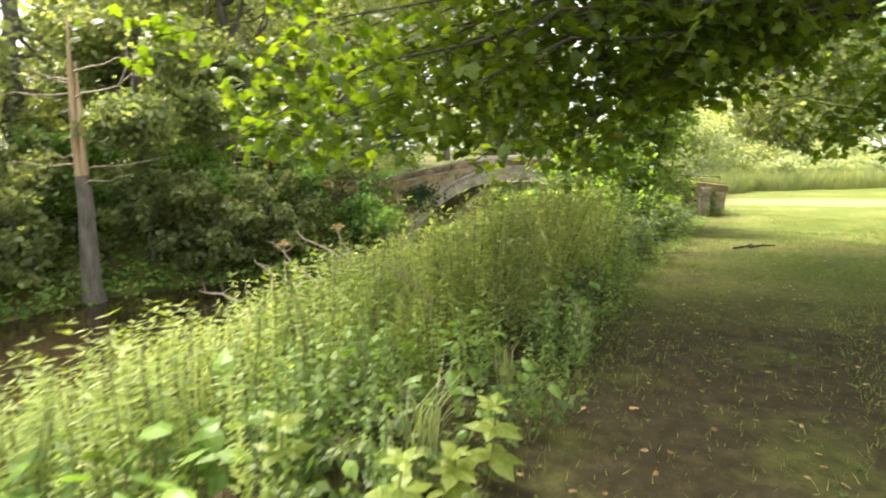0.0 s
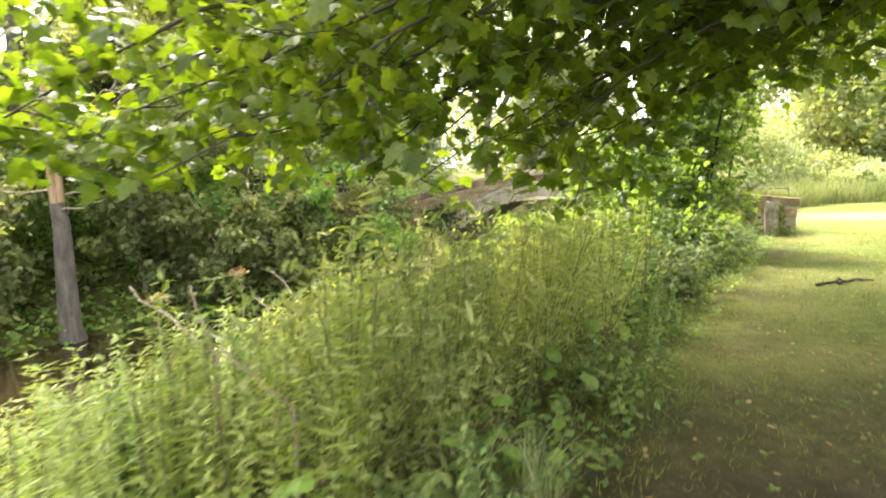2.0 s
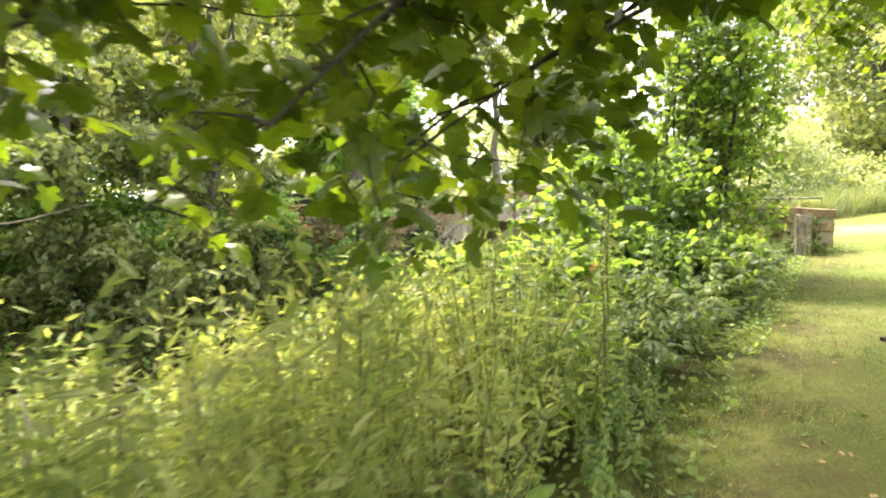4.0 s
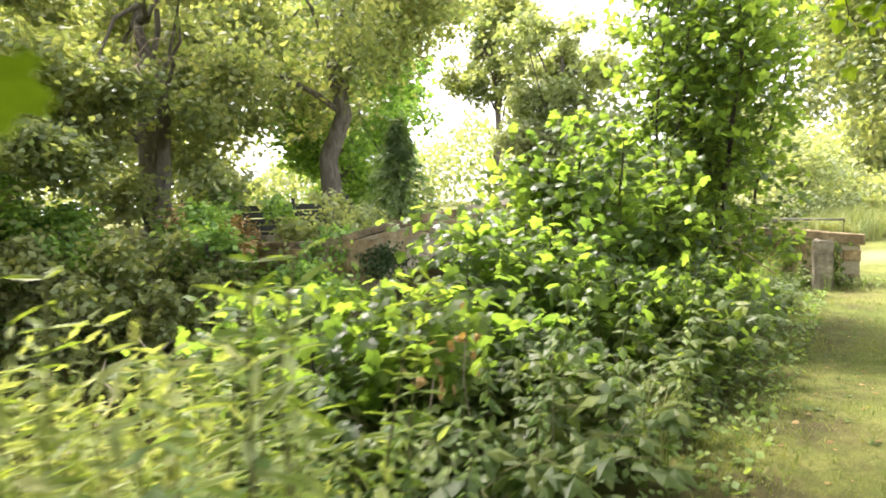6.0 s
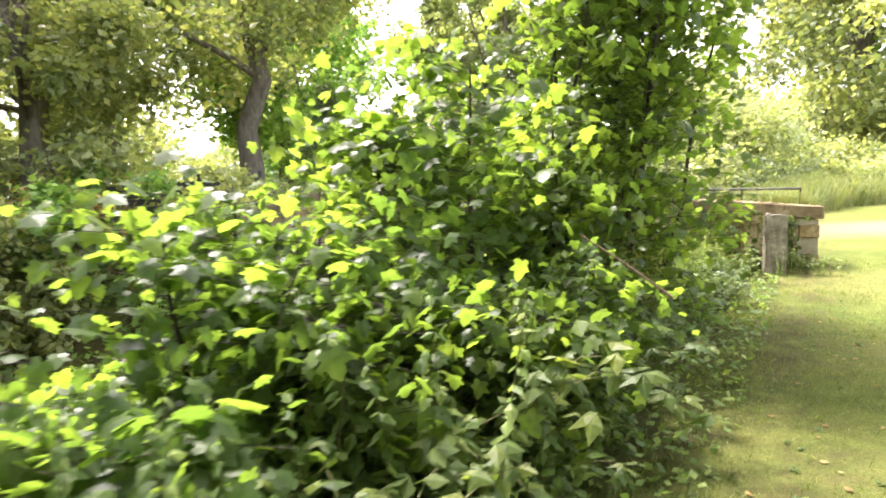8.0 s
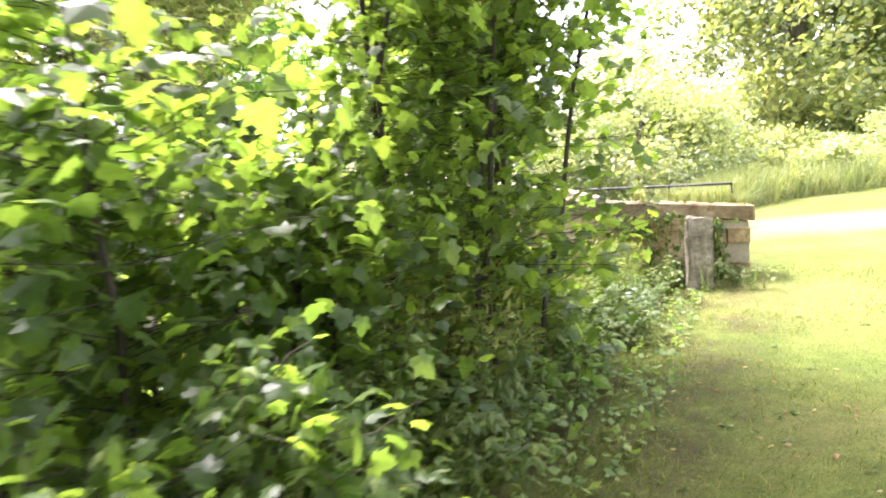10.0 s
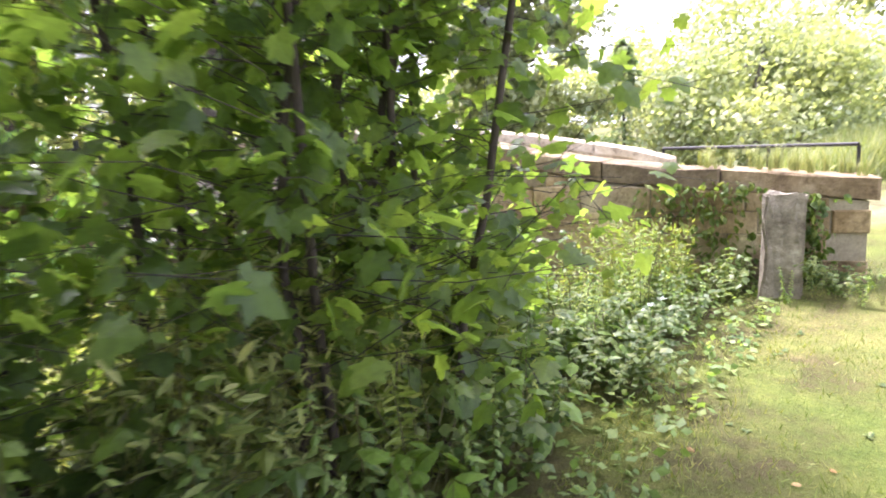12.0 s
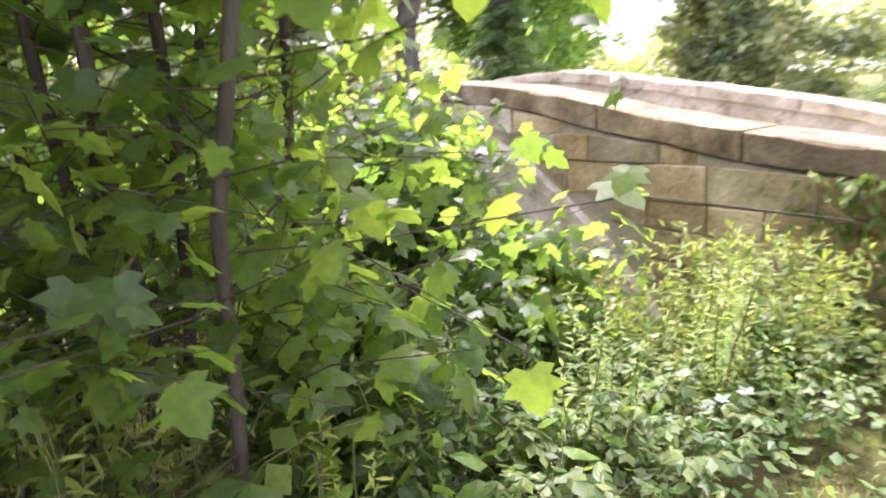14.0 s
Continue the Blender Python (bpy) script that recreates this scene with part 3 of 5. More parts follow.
# ---------------------------------------------------------------- trees
def tree(name, label, x, y, h, crown_r, base, trunk_r, mat, count, leaf, seed, lean=(0, 0), bark=BARK, flat=0.75, clumps=None, shape=SPRIG_T,
         category="tree", droop=-0.35, hollow=0.45, zoff=0.0, limbs=8, squash=1.0):
    """A tree: tapered trunk, limbs, and an uneven crown of leaf clumps. base: the height at which the crown begins."""
    rng = np.random.default_rng(seed)
    z0 = float(height(x, y)) - 0.15 + zoff
    root = empty_at(name, x, y, z0)
    tagged(root, label, category)
    top = np.array((lean[0], lean[1], h * 0.8))
    line = bent((0, 0, 0), top, 0, rng, 9, 0.03)
    v, f = tube(line, [trunk_r * 1.35, trunk_r, trunk_r * 0.75, trunk_r * 0.3], 10)
    child("trunk", mesh_of("trunk", v, f, bark, False), root)
    mid, rz_ = (base + h) / 2, (h - base) / 2
    n = clumps or max(14, int(crown_r * crown_r * 1.6))
    u = rng.normal(0, 1, (n, 3))
    u /= np.linalg.norm(u, axis=1)[:, None]
    r = hollow + (1 - hollow) * rng.random(n) ** 0.5
    lump = 1 + 0.22 * np.sin(u[:, 0] * 3.1 + seed) + 0.18 * np.sin(u[:, 1] * 4.3 + 2 * seed) + 0.12 * np.sin(u[:, 2] * 5 + seed)
    cen = u * (r * lump)[:, None] * np.array((crown_r, crown_r * squash, rz_)) + np.array((lean[0], lean[1], mid))
    cr = crown_r * rng.uniform(0.14, 0.3, n)
    for k in range(limbs):
        g = cen[rng.integers(0, n)]
        start = line[rng.integers(3, 8)]
        v, f = tube(bent(start, g, rng.uniform(-0.1, 0.05) * crown_r, rng, 6, 0.06), [trunk_r * 0.42, trunk_r * 0.22, trunk_r * 0.06], 6)
        child("limb", mesh_of("limb", v, f, bark, False), root)
    per = rng.multinomial(count, cr ** 2 / (cr ** 2).sum())
    own = np.repeat(np.arange(n), per)
    p = cen[own] + rng.normal(0, 0.55, (count, 3)) * cr[own][:, None] * np.array((1, 1, flat))
    keep = (p[:, 2] > 0.25) & (rng.random(count) < 0.55)
    leaf = leaf * 1.28
    p = p[keep]
    v, f = leaves(shape, p, leaf * rng.uniform(0.6, 1.3, len(p)), rng, droop=droop, tilt=0.6)
    child("crown", mesh_of("crown", v, f, mat), root)
    return root


# woodland of the far bank
tree("bank_tree", "broadleaf tree leaning over the river with low dark boughs", -17.0, 14.5, 9.5, 4.6, 0.5, 0.28, WOODLAND, 34000, 0.21, 11)
tree("bank_tree", "dense broadleaf tree on the far bank", -14.5, 20.5, 11, 4.6, 1.2, 0.3, WILLOW, 36000, 0.2, 12)
tree("bank_tree", "light green bushy tree overhanging the water", -9.6, 18.9, 7.5, 3.0, 0.3, 0.16, WILLOW, 34000, 0.15, 13, lean=(0.5, -0.8))
tree("bank_tree", "broadleaf tree on the far bank near the bridge", -8.2, 23.5, 11, 4.0, 1.6, 0.24, WILLOW, 36000, 0.18, 14, lean=(0.5, -1.0))
tree("bank_tree", "tall pale tree with a forked trunk behind the bridge", -5.2, 30.5, 17, 6.6, 5.0, 0.36, WILLOW, 52000, 0.2, 15, lean=(0.6, 0), limbs=12)
tree("bank_tree", "tall dark tree behind the far bank", -13, 30, 14, 6, 2, 0.4, WILLOW, 30000, 0.28, 16)
tree("bank_tree", "tall dark tree behind the far bank", -23, 21, 12, 6, 1, 0.4, WOODLAND, 26000, 0.3, 17)
tree("bank_tree", "tall dark tree behind the far bank", -25, 9, 12, 6, 1, 0.4, WOODLAND, 22000, 0.3, 18)
tree("bank_tree", "tall tree beyond the river bend", -9, 45, 18, 6.0, 0.8, 0.4, WOODLAND, 50000, 0.3, 19, clumps=120)
tree("bank_tree", "tall tree beyond the river bend", -18, 42, 18, 8, 2, 0.45, WILLOW, 26000, 0.33, 20)
tree("withered_shrub", "rusty brown withered shrub on the far bank", -5.2, 20.9, 2.4, 1.3, 0.3, 0.04, DEADLEAF, 2600, 0.13, 33, category="shrub", clumps=24, limbs=9)
# a bleached dead limb with hanging sprays of twigs
rng = np.random.default_rng(35)
limb = empty_at("dead_limb", -8.0, 23.2, 4.2)
tagged(limb, "pale lichened dead limb with sprays of twigs in a bank tree", "dead branch")
main = bent((0, 0, 0), (1.2, -2.6, 0.9), -0.3, rng, 8, 0.03)
child("bough", mesh_of("bough", *tube(main, [0.06, 0.04, 0.015], 7), DEADWOOD, False), limb)
for k in range(16):
    s0 = main[2 + k % 6]
    e = s0 + np.array((rng.normal(0, 1.0), rng.normal(-0.2, 0.5), rng.uniform(-0.9, 0.6)))
    ln = bent(s0, e, -0.15, rng, 6, 0.05)
    bough = child("branch", mesh_of("branch", *tube(ln, [0.016, 0.008, 0.004], 5), DEADWOOD, False), limb)
    fine = []
    for q in range(14):
        b = ln[1 + q % 5]
        fine.append(tube(bent(b, b + rng.normal(0, 0.22, 3) + np.array((0, 0, -0.1)), 0.03, rng, 4, 0.1), [0.006, 0.003], 3))
    tagged(child("brushwood", mesh_of("brushwood", *join(fine), DEADWOOD, False), bough), kind="stuff")
# beyond the bridge and lawn
tree("sallow_bush", "rounded pale green sallow bush behind the bridge", 11.6, 31.5, 6.9, 3.5, 0.3, 0.14, BRIGHT, 60000, 0.13, 21, category="bush", clumps=150, hollow=0.35)
# distance haze is put into the pale WILLOW and BRIGHT leaves of the lawn trees
tree("lawn_tree", "large full broadleaf tree beyond the lawn", 28.0, 50.8, 22, 7.8, -4.5, 0.6, WILLOW, 84000, 0.34, 22, clumps=190)
tree("lawn_tree", "large broadleaf tree beyond the lawn", 42, 50, 20, 8.5, 2, 0.5, WOODLAND, 26000, 0.4, 23, clumps=110)
tree("lawn_tree", "tall pale broadleaf tree in the distance", 4.5, 34.5, 13, 2.5, 0.3, 0.2, BRIGHT, 46000, 0.2, 24, clumps=120, hollow=0.2)
tree("lawn_tree", "tall pale tree in the distance", -14.5, 62, 18, 6, 0.6, 0.5, WOODLAND, 30000, 0.42, 25, clumps=110)
tree("lawn_tree", "tall broadleaf tree at the side of the lawn", 50, 34, 18, 8, 1.5, 0.5, WOODLAND, 18000, 0.5, 26)
tree("lawn_tree", "tall thin-crowned tree in the distance", 0.4, 60, 21, 4.2, 9.0, 0.3, WILLOW, 24000, 0.32, 30, clumps=60, limbs=12)
tree("lawn_shrub", "pale flowering shrub behind the tall grass", 23, 35.5, 2.3, 2.3, 0.2, 0.08, BRIGHT, 14000, 0.14, 27, category="shrub", clumps=36)
tree("lawn_shrub", "green shrub behind the tall grass", 28.5, 33, 2.5, 2.6, 0.2, 0.08, WILLOW, 14000, 0.15, 28, category="shrub", clumps=36)
tree("lawn_shrub", "green shrub beside the tall grass", 18.5, 38, 2.3, 2.4, 0.2, 0.08, WILLOW, 14000, 0.15, 29, category="shrub", clumps=36)
for k, (x, y, h) in enumerate(((13.8, 28.6, 1.5), (16.5, 29.6, 1.7), (19.5, 30.8, 1.3), (22.5, 31.2, 1.6), (26.0, 31.8, 1.4), (30.5, 32.5, 1.7), (35.0, 33.0, 1.9), (9.6, 27.0, 1.7))):
    tree("hedge_shrub", "low pale green shrub among the tall grass", x, y, h, 1.5, 0.05, 0.03, BRIGHT if k % 2 else WILLOW, 6500, 0.11, 170 + k, category="shrub", clumps=26, limbs=4, hollow=0.2)
# scrub on the far bank, down to the water
rng = np.random.default_rng(31)
for k in range(13):
    v_ = -5 + 1.75 * k
    e2 = float(np.interp(v_, [-20, 6, 10, 14, 40], [13.8, 13.7, 11.8, 9.6, 9.6]))
    x, y = at(e2 + (rng.uniform(1.2, 3.0) if not 3.0 < v_ < 7.6 else rng.uniform(3.0, 4.0)), v_)
    tree("bank_shrub", "leafy dark shrub trailing over the water's edge" if k % 3 else "grey-green shrub on the far river bank", x, y, rng.uniform(2.0, 3.2), rng.uniform(1.3, 1.9), 0.1, 0.05,
         WOODLAND if k % 3 else WILLOW, 8000, 0.13, 40 + k, category="shrub", clumps=26, limbs=4, hollow=0.3)

for k, (x, y, h, r) in enumerate(((-10.6, 14.6, 2.3, 1.2), (-11.6, 13.2, 2.6, 1.5), (-8.5, 17.0, 3.4, 1.3), (-6.9, 17.8, 2.4, 1.3), (-5.6, 19.0, 2.2, 1.2))):
    tree("bank_shrub", "grey-green leafy shrub at the foot of the snapped tree" if k < 2 else "pale leafy shrub hanging over the water", x, y, h, r, 0.1, 0.05, WILLOW, 6500, 0.15, 140 + k,
         category="shrub", clumps=30, limbs=4, hollow=0.3)


def spruce(x, y, h, r, seed):
    rng = np.random.default_rng(seed)
    z0 = float(height(x, y)) - 0.1
    root = empty_at("spruce", x, y, z0)
    tagged(root, "young conical blue-green spruce behind the bridge", "conifer")
    v, f = tube([(0, 0, 0), (0, 0, h * 0.5), (0, 0, h)], [0.1, 0.06, 0.01], 8)
    child("trunk", mesh_of("trunk", v, f, DARKBARK, False), root)
    ps, az = [], []
    for k in range(230):
        q = rng.random() ** 0.8
        zz, rr, a = h * (0.04 + 0.95 * q), r * (1 - q) ** 0.9 + 0.08, rng.uniform(0, 6.28)
        m = 26
        t = rng.random(m)
        ps.append(np.stack([np.cos(a) * rr * t, np.sin(a) * rr * t, zz - 0.35 * rr * t + 0.12 * rr * t * t], 1) + rng.normal(0, 0.06, (m, 3)))
        az.append(a + rng.normal(0, 0.7, m))
    v, f = leaves(NARROW_T, np.concatenate(ps), 0.34, rng, droop=-0.25, spread=0.2, tilt=0.3, az=np.concatenate(az))
    child("crown", mesh_of("crown", v, f, SPRUCE), root)


spruce(-2.9, 33.0, 5.2, 2.4, 3)
spruce(9.2, 47.0, 6.4, 2.6, 4)

# distant woods all round
rng = np.random.default_rng(60)
n = 70000
a = math.pi / 2 + rng.uniform(-1.0, 1.0, n) * np.where(rng.random(n) < 0.85, 1.35, math.pi)
rad = rng.uniform(85, 115, n)
hh = 11 + 3.5 * np.sin(a * 9) + 2.5 * np.sin(a * 23 + 1) + 1.5 * np.sin(a * 51)
p = np.stack([np.cos(a) * rad, 20 + np.sin(a) * rad, hh * rng.random(n) ** 0.8], 1)
v, f = leaves(SPRIG_T, p, rng.uniform(0.6, 1.1, n), rng, tilt=0.8)
# pale WILLOW colour carries the haze over the far woods
woods = new("far_woods", mesh_of("far_woods", v, f, WILLOW))
tagged(woods, "distant green woods round the meadow", "woodland", kind="stuff")

# snapped tree on the far bank
rng = np.random.default_rng(70)
snag = empty_at("snapped_tree", -9.1, 15.0, -2.65)
tagged(snag, "snapped dead tree trunk with orange split wood above grey bark", "dead tree")
v, f = tube([(0, 0, 0), (-0.05, 0, 0.6), (-0.02, 0, 1.8), (0.02, 0, 3.0), (-0.02, 0, 3.5)], [0.34, 0.25, 0.21, 0.18, 0.165], 14)
child("trunk", mesh_of("trunk", v, f, BARK, False), snag, "grey bark, swollen at the foot")
for k, (ox, oy, top, r0) in enumerate(((-0.06, -0.04, 7.4, 0.1), (0.06, 0.02, 6.3, 0.09), (0.0, 0.07, 5.0, 0.08))):
    v, f = tube([(ox, oy, 3.3), (ox * 1.2, oy, 4.4), (ox * 0.9 + 0.03, oy, (4.4 + top) / 2), (ox * 0.5 + 0.07, oy, top)], [r0, r0 * 0.95, r0 * 0.7, 0.015], 7)
    child("splinter", mesh_of("splinter", v, f, SPLITWOOD, False), snag, "orange splintered heartwood")
for k in range(9):
    a = rng.uniform(-0.6, 0.6) + (0 if k % 2 else math.pi)
    zz = rng.uniform(3.0, 6.8)
    l = rng.uniform(1.2, 3.0)
    v, f = tube(bent((0, 0, zz), (math.cos(a) * l, math.sin(a) * l, zz + rng.uniform(-0.1, 0.7)), 0.05, rng, 7, 0.05), [0.028, 0.016, 0.006], 5)
    child("branch", mesh_of("branch", v, f, DEADWOOD, False), snag)

# driftwood on the river's edge
for k, (s_, v_, l, a, up) in enumerate(((9.6, 6.2, 1.6, 0.4, 0.5), (9.9, 8.2, 2.2, 2.2, 0.9), (9.5, 9.6, 2.6, 2.6, 1.3), (9.2, 10.8, 1.8, 1.9, 0.8), (10.4, 7.4, 1.4, 2.9, 0.3), (8.6, 5.0, 1.2, 1.2, 0.6))):
    x, y = at(s_, v_)
    wood = empty_at("driftwood_branch", x, y, -2.5)
    tagged(wood, "bleached dead branch caught at the water's edge", "dead branch", "driftwood")
    tip = (math.cos(a) * l, math.sin(a) * l, up)
    line = bent((0, 0, 0), tip, -0.1, rng, 7, 0.08)
    v, f = tube(line, [0.04, 0.03, 0.012], 6)
    child("limb", mesh_of("limb", v, f, DEADWOOD, False), wood)
    for q in (3, 4, 5):
        e = line[q] + rng.normal(0, 0.3, 3) + np.array((0, 0, 0.2))
        v, f = tube(bent(line[q], e, 0, rng, 4, 0.1), [0.014, 0.005], 5)
        child("twig", mesh_of("twig", v, f, DEADWOOD, False), wood)


# ---------------------------------------------------------------- overhanging maple
def maple():
    rng = np.random.default_rng(81)
    x0, y0 = 9.2, 6.0
    root = empty_at("maple_tree", x0, y0, float(height(x0, y0)) - 0.1)
    tagged(root, "large maple with low boughs of big lobed leaves over the lawn", "tree")
    inv = root.matrix_basis.inverted()
    off = np.array(root.location)
    v, f = tube([(0, 0, 0), (0.05, 0, 1.5), (0, 0.1, 3.5), (-0.3, 0.3, 6), (-0.4, 0.5, 10)], [0.42, 0.3, 0.26, 0.2, 0.05], 14)
    child("trunk", mesh_of("trunk", v, f, BARK, False), root)
    # unseen high canopy, added to shade the near lawn
    cen = rng.normal(0, 1, (90, 3))
    cen /= np.linalg.norm(cen, axis=1)[:, None]
    cen = cen * (0.5 + 0.5 * rng.random((90, 1)) ** 0.5) * np.array((4.8, 3.8, 2.5)) + np.array((2.9, 6.8, 7.0))
    # more unseen clumps to the right and behind, added to screen off sky light
    side = rng.normal(0, 1, (110, 3))
    side /= np.linalg.norm(side, axis=1)[:, None]
    side = side * (0.4 + 0.6 * rng.random((110, 1)) ** 0.5) * np.array((5.2, 6.0, 2.8)) + np.array((8.4, 2.6, 6.4))
    # unseen clumps further ahead, kept high, added to shade the lawn's edge
    fore = rng.normal(0, 1, (34, 3))
    fore /= np.linalg.norm(fore, axis=1)[:, None]
    fore = fore * (0.3 + 0.7 * rng.random((34, 1)) ** 0.5) * np.array((4.0, 2.3, 1.2)) + np.array((3.9, 10.9, 7.6))
    cen = np.concatenate([cen, side, fore])
    for k in range(14):
        g = cen[rng.integers(0, 234)]
        v, f = tube(bent((9.0, 6.2, rng.uniform(3.5, 6.5)), g, -0.5, rng, 7, 0.04) - off, [0.11, 0.07, 0.02], 7)
        child("limb", mesh_of("limb", v, f, BARK, False), root)
    own = rng.integers(0, 234, 36000)
    p = cen[own] + rng.normal(0, 0.8, (36000, 3)) * np.array((1, 1, 0.6))
    p = p[(p[:, 2] > np.where(p[:, 1] > 9.5, 5.9, 3.7)) & ((p[:, 0] > np.where(p[:, 2] > 4.6, -2.2, -0.9)) | (p[:, 1] > 8.5))]
    v, f = leaves(SPRIG_T, p - off, 0.3 * rng.uniform(0.7, 1.2, len(p)), rng, droop=-0.5)
    child("crown", mesh_of("crown", v, f, MAPLE), root, "unseen high crown added to shade the lawn")
    # low boughs: (start, end) of each bough, then twigs and hanging leaves
    boughs = [((5.9, 6.0, 3.4), (0.8, 6.5, 1.47)), ((5.4, 5.5, 3.6), (-0.5, 5.6, 1.72)), ((6.3, 6.6, 3.9), (2.0, 7.2, 2.02)), ((4.9, 5.7, 3.8), (-1.9, 5.4, 1.92)),
              ((7.2, 6.5, 3.5), (4.3, 6.6, 1.62)), ((5.7, 6.8, 4.1), (0.2, 6.8, 2.22)), ((7.9, 7.6, 4.2), (6.0, 8.0, 2.32)), ((6.1, 6.4, 4.0), (1.3, 7.2, 2.12)),
              ((4.5, 5.9, 4.5), (-2.9, 6.2, 2.62)), ((6.9, 7.1, 4.5), (3.4, 8.0, 2.62)), ((6.0, 6.0, 3.4), (1.2, 6.0, 1.52)), ((5.6, 6.1, 3.5), (0.1, 5.9, 1.62)),
              ((7.7, 6.9, 3.6), (5.6, 7.0, 1.72)), ((6.6, 7.4, 4.3), (2.6, 7.6, 2.42)), ((5.2, 6.0, 4.6), (-0.9, 6.6, 2.72)), ((6.4, 6.4, 4.6), (2.2, 7.0, 2.92)),
              ((6.0, 6.5, 3.2), (1.1, 7.0, 1.32)), ((6.3, 6.8, 3.6), (2.0, 7.3, 1.77)), ((5.7, 6.7, 3.2), (0.3, 6.8, 1.32)), ((8.6, 9.5, 4.8), (5.3, 12.2, 2.75)),
              ((8.6, 9.5, 4.8), (6.2, 13.0, 3.20)), ((5.0, 5.7, 3.5), (-1.4, 6.0, 1.62)), ((4.6, 6.0, 3.2), (-1.0, 5.2, 1.75)), ((5.0, 6.3, 3.4), (0.6, 5.6, 1.6)),
              ((7.8, 6.6, 3.6), (5.0, 7.2, 1.6)), 
              ((8.8, 9.6, 4.9), (4.8, 12.0, 3.1)), ((9.0, 9.6, 4.4), (5.9, 12.5, 2.8)), ((4.0, 6.2, 3.2), (-1.9, 4.9, 1.5)), ((4.2, 6.3, 3.0), (-0.8, 5.0, 1.4)), ((3.6, 6.6, 3.6), (-1.6, 6.6, 1.9)), ((3.8, 6.9, 3.9), (-1.3, 7.0, 2.3)), ((4.0, 6.4, 3.4), (-0.7, 6.5, 1.8)), ((3.4, 6.2, 3.3), (-2.0, 6.1, 1.7)), ((5.6, 6.5, 3.2), (1.5, 6.7, 1.5))]
    spots = []
    for a, b in boughs:
        line = bent(a, b, -0.35, rng, 9, 0.03)
        v, f = tube(line - off, [0.03, 0.016, 0.005], 6)
        child("bough", mesh_of("bough", v, f, DARKBARK, False), root)
        m = 23
        for k in range(m):
            q = rng.uniform(0.35, 1.0) * 8
            i0 = int(min(7, q))
            s0 = line[i0] + (line[i0 + 1] - line[i0]) * (q - i0)
            e = s0 + np.array((rng.normal(0, 0.5), rng.normal(0.1, 0.45), rng.uniform(-0.65, 0.2)))
            tw = bent(s0, e, -0.03, rng, 5, 0.08)
            bare = (np.abs(tw[:, 0] - 0.42 * tw[:, 1]) < 0.9) & (tw[:, 2] < 1.95) | (tw[:, 1] > 7.3) & (tw[:, 0] < 4.6)
            if not bare.any():
                v, f = tube(tw - off, [0.006, 0.002], 4)
                child("twig", mesh_of("twig", v, f, DARKBARK, False), root)
            for r in range(14):
                spots.append(tw[1 + r % 4] + rng.normal(0, 0.08, 3))
    spots = np.array(spots)
    spots = spots[spots[:, 2] > np.where(spots[:, 0] < 0.45, 1.38, 0.98 + 0.16 * np.abs(spots[:, 0] - 1.0) * (spots[:, 0] < 3))]
    # keep a clear way for the head of a walker
    way = spots[:, 0] - (0.42 * spots[:, 1])
    spots = spots[~((np.abs(way) < np.where(spots[:, 1] < 6.0, 1.15, 0.5)) & (spots[:, 2] < 1.95))]
    spots = spots[(spots[:, 1] > 3.9) | (spots[:, 2] > 2.6)]
    spots = spots[~((spots[:, 1] > 7.3) & (spots[:, 0] < 4.6))]
    spots = spots[(spots[:, 1] < 8.6) | (spots[:, 2] > 2.3)]
    spots = spots[~((spots[:, 1] > 7.0) & (spots[:, 0] < 0.9))]
    near = (spots[:, 1] > 4.3) & (spots[:, 2] < 2.7) & (spots[:, 0] > -1.6) & (spots[:, 0] < 3.5)
    chosen = np.flatnonzero(near)[:300]
    rest = np.ones(len(spots), bool)
    rest[chosen] = False
    one = mesh_of("leaf", *leaves(MAPLE_T, np.zeros((1, 3)), 0.112, np.random.default_rng(1), 0, 0, 0, az=np.zeros(1)), MAPLE_OBJ)
    for k in chosen:
        m = pose(*(spots[k] - off), rng.normal(0, 22), rng.normal(30, 22), rng.uniform(0, 360)) @ Matrix.Scale(rng.uniform(0.65, 1.15), 4)
        child("leaf", one, root, "", m)
    v, f = leaves(MAPLE_S, spots[rest] - off, 0.112 * rng.uniform(0.65, 1.15, int(rest.sum())), rng, droop=-0.5, spread=0.35)
    tagged(child("foliage", mesh_of("foliage", v, f, MAPLE), root), kind="stuff")


maple()


